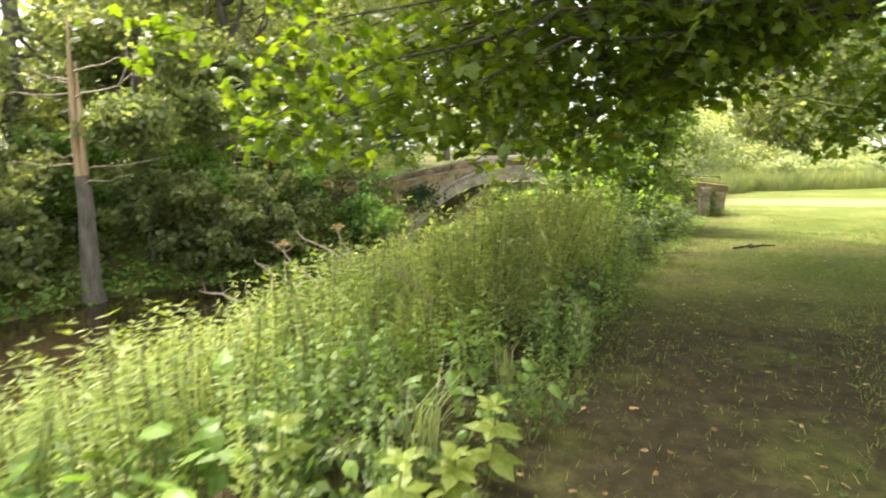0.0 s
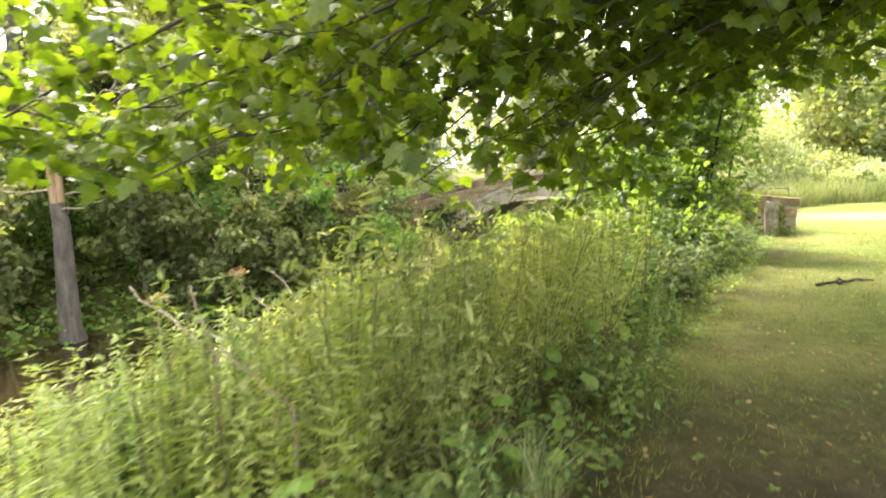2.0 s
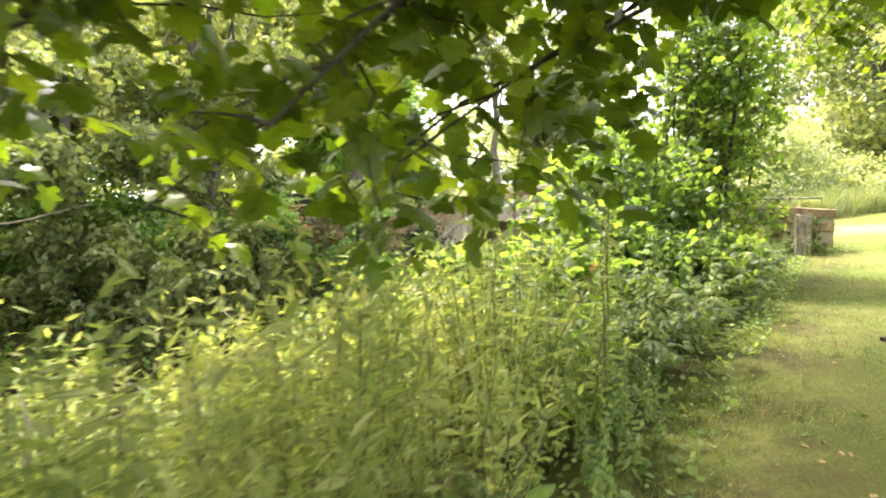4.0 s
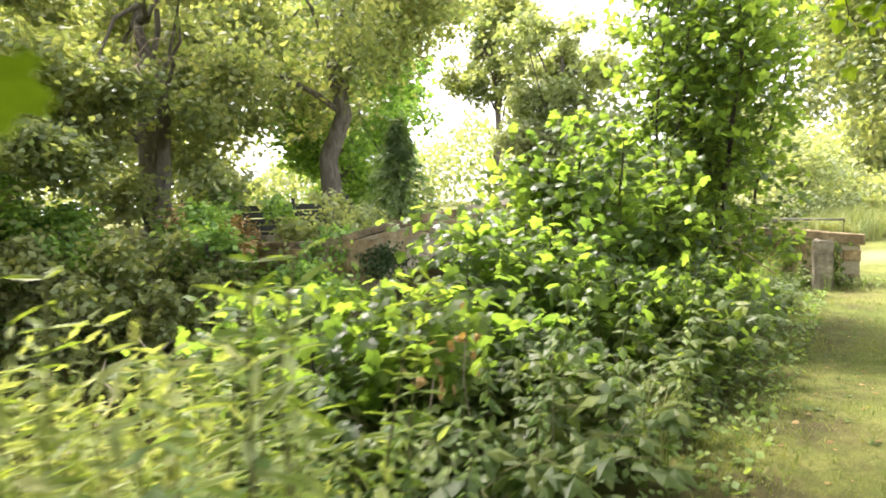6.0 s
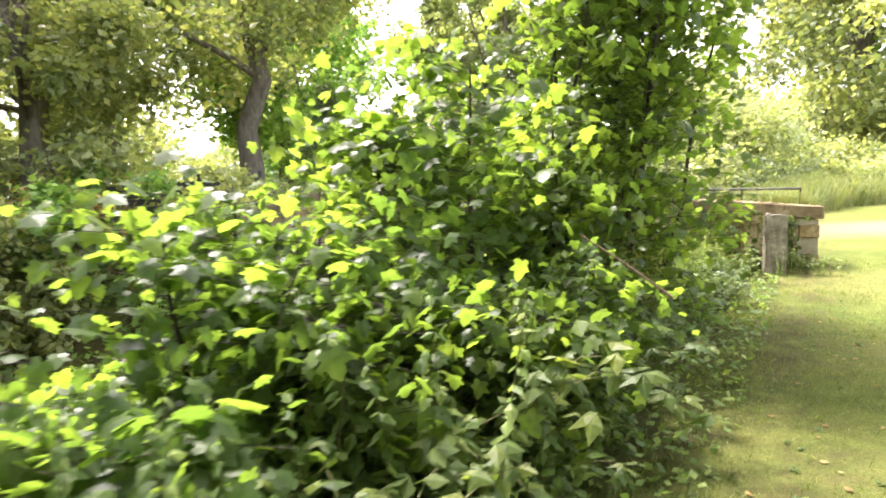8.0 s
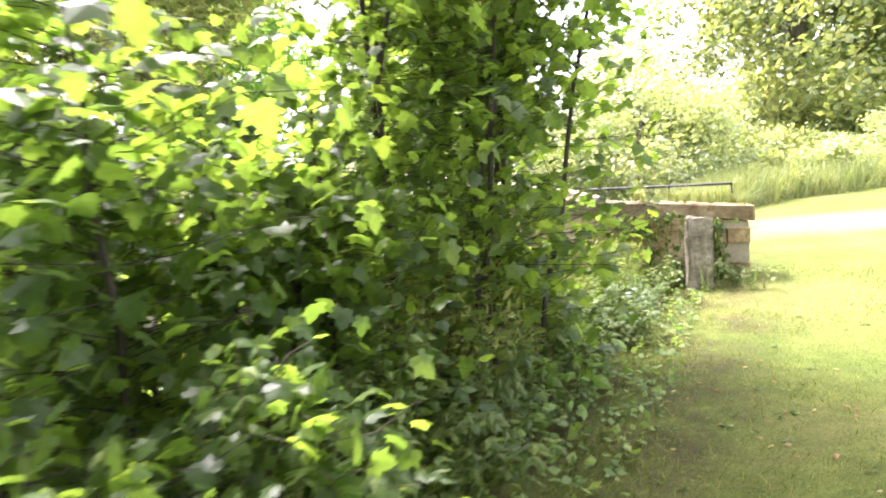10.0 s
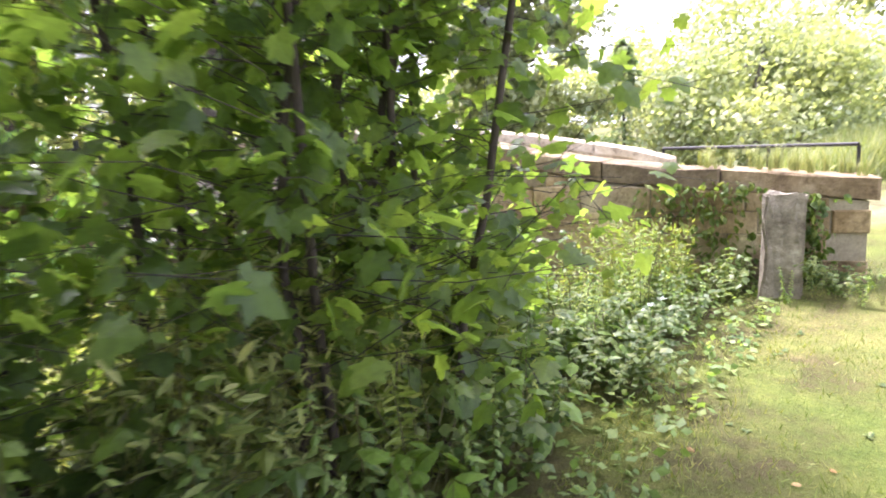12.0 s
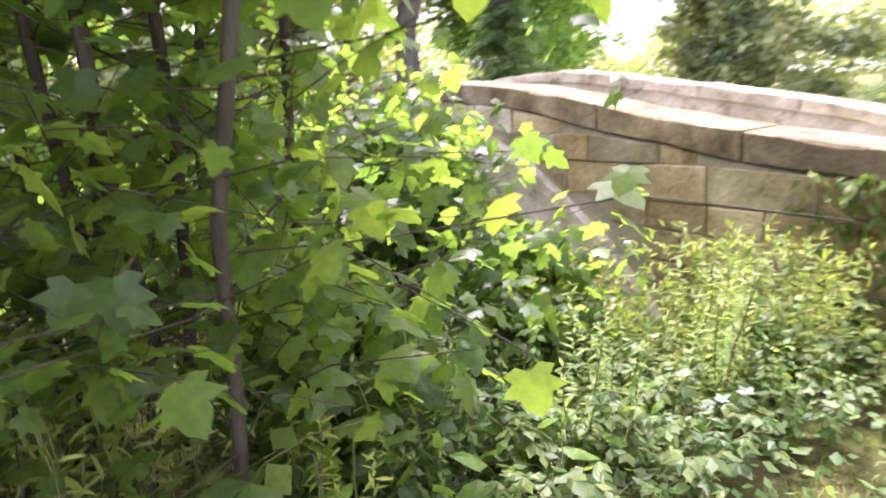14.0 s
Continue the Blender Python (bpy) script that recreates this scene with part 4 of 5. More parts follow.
# ---------------------------------------------------------------- sycamore saplings on the bank
def sapling(label, x, y, stems, h, r, count, seed, single=0, lean=(0, 0), leaf=0.102, low=0.15):
    rng = np.random.default_rng(seed)
    z0 = float(height(x, y)) - 0.1
    root = empty_at("sycamore_sapling", x, y, z0)
    tagged(root, label, "sapling", "sycamore saplings on the bank")
    spots = []
    for k in range(stems):
        a = rng.uniform(0, 2 * math.pi)
        b0 = np.array((math.cos(a), math.sin(a), 0)) * rng.uniform(0.05, 0.45) * r
        b0[2] = float(height(x + b0[0], y + b0[1])) - 0.1 - z0
        hh = h * rng.uniform(0.75, 1.05)
        tip = b0 * rng.uniform(1.2, 2.0) + np.array((lean[0], lean[1], 0)) * rng.uniform(0.5, 1.0)
        tip[2] = hh
        line = bent(b0, tip, 0, rng, 10, 0.013)
        v, f = tube(line, [0.024, 0.018, 0.007], 7)
        child("stem", mesh_of("stem", v, f, DARKBARK, False), root)
        m = int(1.6 * count / stems / 8)
        tw = []
        for q in range(m):
            t = low + (1 - low) * rng.random() ** 0.85
            i0 = min(8, int(t * 9))
            s0 = line[i0] + (line[i0 + 1] - line[i0]) * (t * 9 - i0)
            aa = rng.uniform(0, 2 * math.pi)
            ll = r * rng.uniform(0.25, 0.85) * (1.1 - 0.4 * t)
            e = s0 + np.array((math.cos(aa) * ll, math.sin(aa) * ll, rng.uniform(0.0, 0.4) * ll))
            if (e[0] + x - E0[0]) * N[0] + (e[1] + y - E0[1]) * N[1] < -0.2:
                continue
            g = bent(s0, e, -0.02, rng, 4, 0.14)
            tw.append(tube(g, [0.0035, 0.0015], 3))
            for w in range(8):
                spots.append(g[1 + w % 3] + rng.normal(0, 0.06, 3))
        tagged(child("brushwood", mesh_of("brushwood", *join(tw), DARKBARK, False), root), kind="stuff")
    spots = np.array(spots)
    # nothing leans far out over the mown lawn or into the walker's way
    sx = (spots[:, 0] + x - E0[0]) * N[0] + (spots[:, 1] + y - E0[1]) * N[1]
    spots = spots[(sx > np.where(spots[:, 2] > 0.7, 0.12, -0.1)) & (spots[:, 2] > 0.1)]
    pick = rng.permutation(len(spots))
    one = mesh_of("leaf", *leaves(MAPLE_T, np.zeros((1, 3)), leaf, np.random.default_rng(2), 0, 0, 0, az=np.zeros(1)), SAPLING_OBJ)
    for k in pick[:single]:
        m = pose(*spots[k], rng.normal(0, 17), rng.normal(24, 17), rng.uniform(0, 360)) @ Matrix.Scale(rng.uniform(0.6, 1.15), 4)
        child("leaf", one, root, "", m)
    rest = spots[pick[single:]]
    v, f = leaves(MAPLE_S, rest, leaf * rng.uniform(0.5, 1.2, len(rest)), rng, droop=-0.46, spread=0.4, tilt=0.38)
    tagged(child("foliage", mesh_of("foliage", v, f, SAPLING), root), kind="stuff")


sapling("tall many-stemmed sycamore sapling clump beside the lawn", 4.75, 15.0, 13, 5.8, 1.75, 7000, 91, single=300, low=0.18, lean=(0.55, -0.1))
sapling("leafy sycamore sapling on the river bank", 3.3, 13.3, 6, 3.05, 1.4, 2700, 92, single=150, low=0.08)
sapling("low spreading sycamore sapling on the bank", 2.35, 11.8, 6, 2.1, 1.15, 2500, 93, single=150, low=0.08)
sapling("sycamore sapling close to the lawn", 4.15, 13.6, 6, 2.5, 1.05, 1700, 94, single=150, low=0.05)
sapling("low sycamore sapling above the water", 0.9, 12.6, 5, 1.7, 1.2, 2000, 95)
sapling("sycamore sapling above the water", 2.2, 14.6, 5, 1.75, 1.3, 2200, 96)
sapling("low sycamore sapling beside the lawn", 3.3, 11.75, 6, 1.4, 1.0, 2600, 97, single=100, low=0.05, leaf=0.085)
sapling("bushy sycamore sapling at the lawn's edge", 3.9, 12.05, 5, 1.2, 0.75, 1600, 104, single=80, low=0.05, leaf=0.078)
sapling("young sycamore sapling near the bridge", 5.05, 15.9, 5, 1.5, 0.8, 1600, 98, single=150, low=0.05)
sapling("leafy sycamore sapling before the bridge arch", 4.6, 17.1, 6, 2.6, 1.05, 2800, 101, single=100, low=0.05)
sapling("low sycamore sapling before the bridge arch", 5.45, 17.2, 5, 1.35, 0.75, 1300, 102, low=0.05)
sapling("low sycamore sapling above the river", 1.0, 11.0, 6, 1.5, 1.2, 2200, 103, low=0.05)
sapling("low sycamore sapling on the bank", 1.7, 9.9, 6, 1.6, 1.0, 2000, 99, low=0.05)
sapling("low sycamore sapling beside the lawn", 2.7, 10.4, 5, 1.05, 0.7, 1100, 100, low=0.05)


# ---------------------------------------------------------------- bank plants
def herb(kind, seed, lite=False):
    """One weed as stem and leaf pieces, about a metre tall, rooted at the origin; lite: leaves of two faces for those deep in the growth."""
    oval, slim = (SPRIG_T, SLIM_T) if lite else (LEAFLET_T, NARROW_T)
    rng = np.random.default_rng(seed)
    stems, lv = [], []
    if kind == "nettle":
        for k in range(3):
            b = np.array((rng.normal(0, 0.05), rng.normal(0, 0.05), 0))
            t = b + np.array((rng.normal(0, 0.1), rng.normal(0, 0.1), rng.uniform(0.8, 1.05)))
            line = bent(b, t, 0, rng, 6, 0.02)
            stems.append(tube(line, [0.005, 0.002], 3))
            for q in np.linspace(0.2, 1.0, 13):
                p = line[0] + (line[-1] - line[0]) * q
                a = rng.uniform(0, 3.14)
                for o in (0, math.pi):
                    lv.append(leaves(oval, p[None], (0.13 - 0.075 * q) * rng.uniform(0.8, 1.2), rng, -0.35, 0.2, 0.25, az=np.array([a + o])))
        return stems, lv, NETTLE
    if kind == "balsam":
        for k in range(2):
            b = np.array((rng.normal(0, 0.06), rng.normal(0, 0.06), 0))
            t = b + np.array((rng.normal(0, 0.08), rng.normal(0, 0.08), rng.uniform(0.95, 1.2)))
            line = bent(b, t, 0, rng, 6, 0.02)
            stems.append(tube(line, [0.008, 0.003], 4))
            for q in np.linspace(0.15, 1.0, 20):
                p = line[0] + (line[-1] - line[0]) * q
                a = rng.uniform(0, 6.28)
                for o in (0, 2.1, 4.2):
                    lv.append(leaves(slim, p[None], (0.14 - 0.07 * q) * rng.uniform(0.8, 1.2), rng, 0.0 + 0.3 * q, 0.25, 0.25, az=np.array([a + o])))
        return stems, lv, BALSAM
    if kind == "seeding":
        for k in range(5):
            b = np.array((rng.normal(0, 0.06), rng.normal(0, 0.06), 0))
            t = b + np.array((rng.normal(0, 0.14), rng.normal(0, 0.14), rng.uniform(0.9, 1.3)))
            line = bent(b, t, 0, rng, 6, 0.02)
            stems.append(tube(line, [0.004, 0.0015], 3))
            m = 42
            q = rng.uniform(0.2, 1.0, m)
            p = line[0] + (line[-1] - line[0]) * q[:, None] + rng.normal(0, 0.035, (m, 3))
            lv.append(leaves(slim, p, 0.075 * rng.uniform(0.6, 1.4, m), rng, 0.4, 0.5, 0.6))
        return stems, lv, DRYWEED
    if kind == "dock":
        for k in range(9):
            a = rng.uniform(0, 6.28)
            e = np.array((math.cos(a) * 0.2, math.sin(a) * 0.2, rng.uniform(0.3, 0.75)))
            stems.append(tube(bent((0, 0, 0), e, -0.05, rng, 5, 0.03), [0.005, 0.003], 3))
            lv.append(leaves(OVATE_T, e[None], rng.uniform(0.14, 0.26), rng, 0.0, 0.35, 0.3, az=np.array([a])))
        return stems, lv, DOCK
    if kind == "bramble":
        for k in range(6):
            a = rng.uniform(0, 6.28)
            l = rng.uniform(0.4, 0.8)
            line = bent((0, 0, 0), (math.cos(a) * l, math.sin(a) * l, rng.uniform(0.3, 0.75)), -0.22, rng, 6, 0.03)
            stems.append(tube(line, [0.005, 0.002], 3))
            for q in range(11):
                t = rng.uniform(0.15, 1.0) * 4.99
                pt = line[int(t)] + (line[int(t) + 1] - line[int(t)]) * (t % 1) + rng.normal(0, 0.05, 3)
                aa = rng.uniform(0, 6.28)
                lv.append(leaves(oval, np.array([pt] * 3), rng.uniform(0.07, 0.12), rng, -0.2, 0.2, 0.25, az=np.array([aa - 1.1, aa, aa + 1.1])))
        return stems, lv, BRAMBLE
    m = 60
    a = rng.uniform(0, 6.28, m)
    l = rng.uniform(0.5, 1.1, m)
    base = np.stack([rng.normal(0, 0.06, m), rng.normal(0, 0.06, m), np.zeros(m)], 1)
    mids = base + np.stack([np.cos(a) * 0.12 * l, np.sin(a) * 0.12 * l, 0.65 * l], 1)
    tips = mids + np.stack([np.cos(a) * 0.28 * l, np.sin(a) * 0.28 * l, 0.25 * l], 1)
    side = np.stack([-np.sin(a), np.cos(a), np.zeros(m)], 1) * 0.006
    v = np.stack([base - side, base + side, mids + side, mids - side, tips], 1).reshape(-1, 3)
    f = np.concatenate([np.array(((0, 1, 2), (0, 2, 3), (3, 2, 4))) + 5 * k for k in range(m)])
    return [], [(v, f)], TALLGRASS


KINDS = {"bramble": ("bramble", "arching green bramble with toothed leaflets on the bank", "bramble"),
         "nettle": ("stinging_nettle", "tall green stinging nettle on the bank", "nettle"),
         "balsam": ("bank_balsam", "pale green leafy balsam stem on the river bank", "weed"),
         "seeding": ("seeding_weed", "thin yellowish seeding weed stems on the bank", "weed"),
         "dock": ("broad_dock", "broad-leaved green dock beside the lawn", "weed"),
         "grass": ("grass_tuft", "long arching tuft of pale grass", "grass")}
stock = {k: [herb(k, 200 + 7 * q + len(k)) for q in range(4)] for k in KINDS}
lite_stock = {k: [herb(k, 200 + 7 * q + len(k), True) for q in range(4)] for k in KINDS}
masters = {}
rng = np.random.default_rng(300)
singles = 0
heaps = {k: ([], []) for k in KINDS}
for q in range(2900):
    v_ = rng.uniform(-5.5, 15.5)
    e1 = float(np.interp(v_, [-20, 5, 14, 40], [5.9, 5.6, 4.0, 2.7]))
    s0 = 0.2 - 0.38 * float(np.clip((2.0 - v_) / 2.5, 0, 1))
    s_ = s0 + (e1 - s0) * rng.random() ** 0.85
    if v_ > 5:
        s_ += 0.25
    x, y = at(s_, v_)
    drift = noise.noise(Vector((x * 0.55, y * 0.55, 0))) + rng.normal(0, 0.18)
    pick = rng.random()
    if v_ > 11.0:
        if s_ < 0.8:
            kind, size = ("bramble" if pick < 0.5 else ("nettle" if pick < 0.75 else "dock")), rng.uniform(0.4, 0.65)
        else:
            kind, size = ("seeding" if drift > 0.1 and v_ < 12.5 else ("bramble" if pick < 0.35 else ("nettle" if pick < 0.8 else "balsam"))), rng.uniform(0.85, 1.3) * (0.6 if v_ > 12.4 else 1.0)
    elif s_ < 0.6:
        kind = "nettle" if drift < 0.1 else ("dock" if pick < 0.35 else ("bramble" if pick < 0.8 else "grass"))
        size = rng.uniform(0.35, 0.65)
    elif v_ < 0.2:
        kind = ("dock" if drift < 0.05 and s_ < 1.4 else ("balsam" if drift < 0.25 else "nettle"))
        size = rng.uniform(0.5, 0.8) if s_ < 1.2 else rng.uniform(0.65, 0.92)
    elif v_ > 5.0:
        kind = ("bramble" if pick < 0.6 else "nettle") if drift < 0.2 or s_ < 1.6 else ("nettle" if pick < 0.7 else "balsam")
        size = rng.uniform(0.7, 1.15)
    else:
        kind = "seeding" if drift > 0.05 and s_ < 3.0 else ("balsam" if drift > -0.15 else "nettle")
        size = rng.uniform(0.75, 1.2)
    var = rng.integers(0, 4)
    stems, lv, mat = stock[kind][var]
    z = float(height(x, y)) - 0.02
    a = rng.uniform(0, 6.28)
    if kind == "dock" or (s_ < 1.3 and -1 < v_ < 14 and singles < 290):
        singles += 1
        m = pose(x, y, z, rng.normal(0, 5), rng.normal(0, 5), math.degrees(a)) @ Matrix.Scale(size, 4)
        if (kind, var) not in masters:
            name, label, cat = KINDS[kind]
            root = empty_at(name, 0, 0, 0)
            tagged(root, label, cat, "weeds on the bank")
            if stems:
                for piece in stems:
                    child("stem", mesh_of("stem", *piece, STEM, False), root)
            if kind == "dock":
                for piece in lv:
                    child("leaf", mesh_of("leaf", *piece, mat), root)
            else:
                tagged(child("foliage", mesh_of("foliage", *join(lv), mat), root), kind="stuff")
            masters[kind, var] = root
            root.matrix_basis = m
        else:
            c = copy_thing(masters[kind, var], Matrix.Identity(4))
            c.matrix_basis = m
    else:
        stems, lv, mat = lite_stock[kind][var]
        if stems:
            heaps[kind][0].append(moved(join(stems), x, y, z, a, size, rng.normal(0, 0.08)))
        heaps[kind][1].append(moved(join(lv), x, y, z, a, size, rng.normal(0, 0.08)))
for k, (st, lv) in heaps.items():
    if lv:
        ob = new(k + "_growth", mesh_of(k + "_growth", *join(lv), stock[k][0][2]))
        tagged(ob, "dense " + KINDS[k][1].split(" on ")[0] + " growth down the bank", "undergrowth", kind="stuff")
    if st:
        ob = new(k + "_stalks", mesh_of(k + "_stalks", *join(st), STEM, False))
        tagged(ob, "thin stalks of the weeds on the bank", "undergrowth", kind="stuff")
# weeds at the foot of the parapet and the stone post
for q in range(30):
    d = rng.uniform(-1.5, 0.6)
    x, y = along(d, -rng.uniform(0.12, 0.75))
    kind, var = [("bramble", 0), ("nettle", 1), ("dock", 0), ("bramble", 2), ("nettle", 3)][q % 5]
    if (kind, var) in masters and math.hypot(x - 7.8, y - 17.58) > 0.2:
        c = copy_thing(masters[kind, var], Matrix.Identity(4))
        c.matrix_basis = pose(x, y, float(height(x, y)) - 0.02, rng.normal(0, 5), rng.normal(0, 5), rng.uniform(0, 360)) @ Matrix.Scale(rng.uniform(0.22, 0.45), 4)


def comfrey(x, y, h, seed):
    """A young plant with whorls of long pointed leaves."""
    rng = np.random.default_rng(seed)
    root = empty_at("broadleaf_plant", x, y, float(height(x, y)) - 0.02)
    tagged(root, "young plant with broad pointed pale green leaves by the lawn", "plant", "broadleaf plants")
    child("stem", mesh_of("stem", *tube(bent((0, 0, 0), (0.03, 0, h), 0, rng, 5, 0.03), [0.008, 0.004], 6), STEM, False), root)
    for w, (q, size) in enumerate(((0.45, 0.14), (0.75, 0.13), (1.0, 0.095))):
        for k in range(5):
            a = k * 1.257 + w * 0.6 + rng.normal(0, 0.15)
            v, f = leaves(OVATE_T, np.array([(0.03 * q, 0, h * q)]), size * rng.uniform(0.85, 1.2), rng, 0.25 * w - 0.1, 0.15, 0.15, az=np.array([a]))
            child("leaf", mesh_of("leaf", v, f, BALSAM), root)


for k, (x, y, h) in enumerate(((-0.17, 1.9, 0.46), (0.2, 2.45, 0.4), (-0.7, 2.3, 0.48), (0.02, 2.3, 0.26))):
    comfrey(x, y, h, 500 + k)
# creeping ground cover under the weeds
n = 26000
v_ = rng.uniform(-6, 17, n)
e1 = np.interp(v_, [-20, 5, 14, 40], [5.9, 5.6, 4.0, 2.7])
s_ = rng.random(n) * (e1 + 0.1)
xy = E0 + s_[:, None] * N + v_[:, None] * U
zz = height(xy[:, 0], xy[:, 1]) + rng.uniform(0.02, 0.32, n) * np.clip(s_ * 1.5, 0.2, 1)
v, f = leaves(SPRIG_T, np.column_stack([xy, zz]), rng.uniform(0.035, 0.08, n), rng, droop=-0.1)
tagged(new("ground_cover", mesh_of("ground_cover", v, f, NETTLE)), "low creeping leaves under the bank weeds", "undergrowth", kind="stuff")
# scrubby leaves down the far bank
n = 16000
v_ = rng.uniform(-10, 20, n)
e2 = np.interp(v_, [-20, 6, 10, 14, 40], [13.8, 13.7, 11.8, 9.6, 9.6])
s_ = e2 + 0.1 + rng.random(n) * 6
xy = E0 + s_[:, None] * N + v_[:, None] * U
zz = height(xy[:, 0], xy[:, 1]) + rng.uniform(0.0, 0.5, n)
v, f = leaves(SPRIG_T, np.column_stack([xy, zz]), rng.uniform(0.12, 0.25, n), rng, droop=-0.2)
tagged(new("far_bank_cover", mesh_of("far_bank_cover", v, f, WOODLAND)), "rank low growth on the far bank", "undergrowth", kind="stuff")

# ivy on the spandrel
n = 900
dd = rng.normal(8.3, 0.4, n)
zz = rng.normal(-0.15, 0.28, n)
ok = (zz < 0.35 - (dd - 8.2) * 0.3)
pts = np.array([(*along(a_, -0.06 - 0.1 * rng.random()), b_) for a_, b_ in zip(dd[ok], zz[ok])])
v, f = leaves(OVATE_T, pts, rng.uniform(0.07, 0.12, len(pts)), rng, droop=-0.9, tilt=0.5)
tagged(new("ivy", mesh_of("ivy", v, f, IVY)), "dark ivy clinging to the bridge wall", "ivy", kind="stuff")

# tall grass beyond the lawn
n = 34000
t = rng.random(n) ** 1.15
bx = np.interp(t, [0, 0.3, 0.6, 1], [9.5, 14, 22, 40]) + rng.normal(0, 0.4, n)
by = np.interp(t, [0, 0.3, 0.6, 1], [24.5, 27.5, 29.5, 31]) + rng.uniform(-0.8, 2.5, n)
hh = rng.uniform(0.45, 1.15, n)
p = np.column_stack([bx, by, height(bx, by)])
v, f = leaves((np.array([(-0.011, 0, 0), (0.011, 0, 0), (0.009, 0.6, 0.02), (-0.009, 0.6, 0.02), (0, 1, -0.12)], float), np.array([(0, 1, 2), (0, 2, 3), (3, 2, 4)])), p, hh, rng, droop=1.2, spread=0.3)
tagged(new("tall_grass", mesh_of("tall_grass", v, f, TALLGRASS)), "belt of tall pale seeding grass beyond the lawn", "grass", kind="stuff")

# mown grass blades along the walk
n = 150000
v_ = rng.uniform(-3, 17, n)
s_ = 0.4 - 5.5 * rng.random(n) ** 1.4
xy = E0 + s_[:, None] * N + v_[:, None] * U
bare = np.array([noise.noise(Vector((a_ * 0.9, b_ * 0.9, 3))) for a_, b_ in xy])
thin = np.clip(0.25 + 0.75 * (np.abs(s_ + 0.9) > 0.75) + 0.02 * v_, 0, 1)
ok = (rng.random(n) < thin) & ((bare < 0.15) | (rng.random(n) < 0.5))
xy = xy[ok]
p = np.column_stack([xy, height(xy[:, 0], xy[:, 1]) - 0.004])
v, f = leaves((np.array([(-0.06, 0, 0), (0.06, 0, 0), (0, 1, -0.15)], float), np.array([(0, 1, 2)])), p, rng.uniform(0.025, 0.06, len(p)) * (1 + 0.7 * np.clip(-bare[ok], 0, 1)), rng, droop=0.8, spread=0.4)
tagged(new("mown_grass", mesh_of("mown_grass", v, f, GRASS)), "short mown grass blades", "grass", kind="stuff")
# rosettes of lawn weeds
n = 320
v_ = rng.uniform(-2, 15, n)
s_ = 0.2 - 3.6 * rng.random(n)
xy = E0 + s_[:, None] * N + v_[:, None] * U
p = np.repeat(np.column_stack([xy, height(xy[:, 0], xy[:, 1]) + 0.008]), 6, axis=0)
v, f = leaves(OVATE_T, p, np.repeat(rng.uniform(0.018, 0.045, n), 6), rng, droop=0.25, spread=0.2, tilt=0.2)
tagged(new("lawn_weeds", mesh_of("lawn_weeds", v, f, BRAMBLE)), "small plantain and clover rosettes in the lawn", "weed", kind="stuff")
# fallen leaves and clippings
n = 420
v_ = rng.uniform(-2, 13, n)
s_ = -3.2 * rng.random(n)
xy = E0 + s_[:, None] * N + v_[:, None] * U
p = np.column_stack([xy, height(xy[:, 0], xy[:, 1]) + 0.012])
v, f = leaves(OVATE_T, p, rng.uniform(0.025, 0.06, n), rng, droop=0.05, spread=0.15, tilt=0.2)
tagged(new("fallen_leaves", mesh_of("fallen_leaves", v, f, DEADLEAF)), "scattered pale fallen leaves on the grass", "leaf litter", kind="stuff")
# sticks left on the lawn
for k, (x, y, l, a) in enumerate(((5.15, 9.95, 0.42, 15), (5.45, 10.1, 0.38, 25), (5.65, 10.2, 0.3, -10), (5.35, 10.15, 0.3, 60))):
    z = float(height(x, y)) + 0.02
    v, f = tube(bent((-l / 2, 0, 0), (l / 2, 0, 0.02), -0.02, rng, 6, 0.05), [0.022, 0.018, 0.008], 6)
    st = child("fallen_stick", mesh_of("fallen_stick", v, f, DARKBARK, False), None, "", pose(x, y, z, 0, 0, a))
    tagged(st, "dark broken stick lying on the mown lawn", "stick", "sticks on the lawn")
# grass on the parapet end
for q in range(26):
    d = rng.uniform(-1.5, -0.1)
    x, y = along(d, rng.uniform(0.02, 0.4))
    stems, lv, mat = stock["grass"][q % 4]
    ob = new("parapet_grass", mesh_of("parapet_grass", *moved(join(lv), x, y, crest(d) - 0.01, q, rng.uniform(0.12, 0.28)), TALLGRASS))
    tagged(ob, "small tuft of grass growing on the parapet top", "grass", "parapet grass")
# white flower by the bridge
fl = empty_at("white_flower", 6.68, 16.55, float(height(6.68, 16.55)))
tagged(fl, "white bindweed flower on leafy stems", "flower")
v, f = tube(bent((0, 0, 0), (0, 0, 0.28), 0, rng, 5, 0.05), [0.005, 0.003], 5)
child("stem", mesh_of("stem", v, f, STEM, False), fl)
for k in range(3):
    v, f = leaves(OVATE_T, np.array([(0, 0, 0.27)] * 5), 0.045, rng, 0.5, 0.1, 0.2, az=np.arange(5) * 1.257)
    me = mesh_of("petals", v + np.array((0.07 * (k - 1), 0.04 * k, 0.03 * k)), f, PETAL)
    child("petals", me, fl)

# broken pale stick hung in the saplings
v, f = tube(bent((4.18, 11.14, 0.92), (4.5, 11.03, 0.68), 0.0, rng, 7, 0.02), [0.003, 0.004, 0.005], 7)
tagged(new("hanging_stick", mesh_of("hanging_stick", v, f, STICKWOOD, False)), "pale broken stick caught among the sapling leaves", "stick")
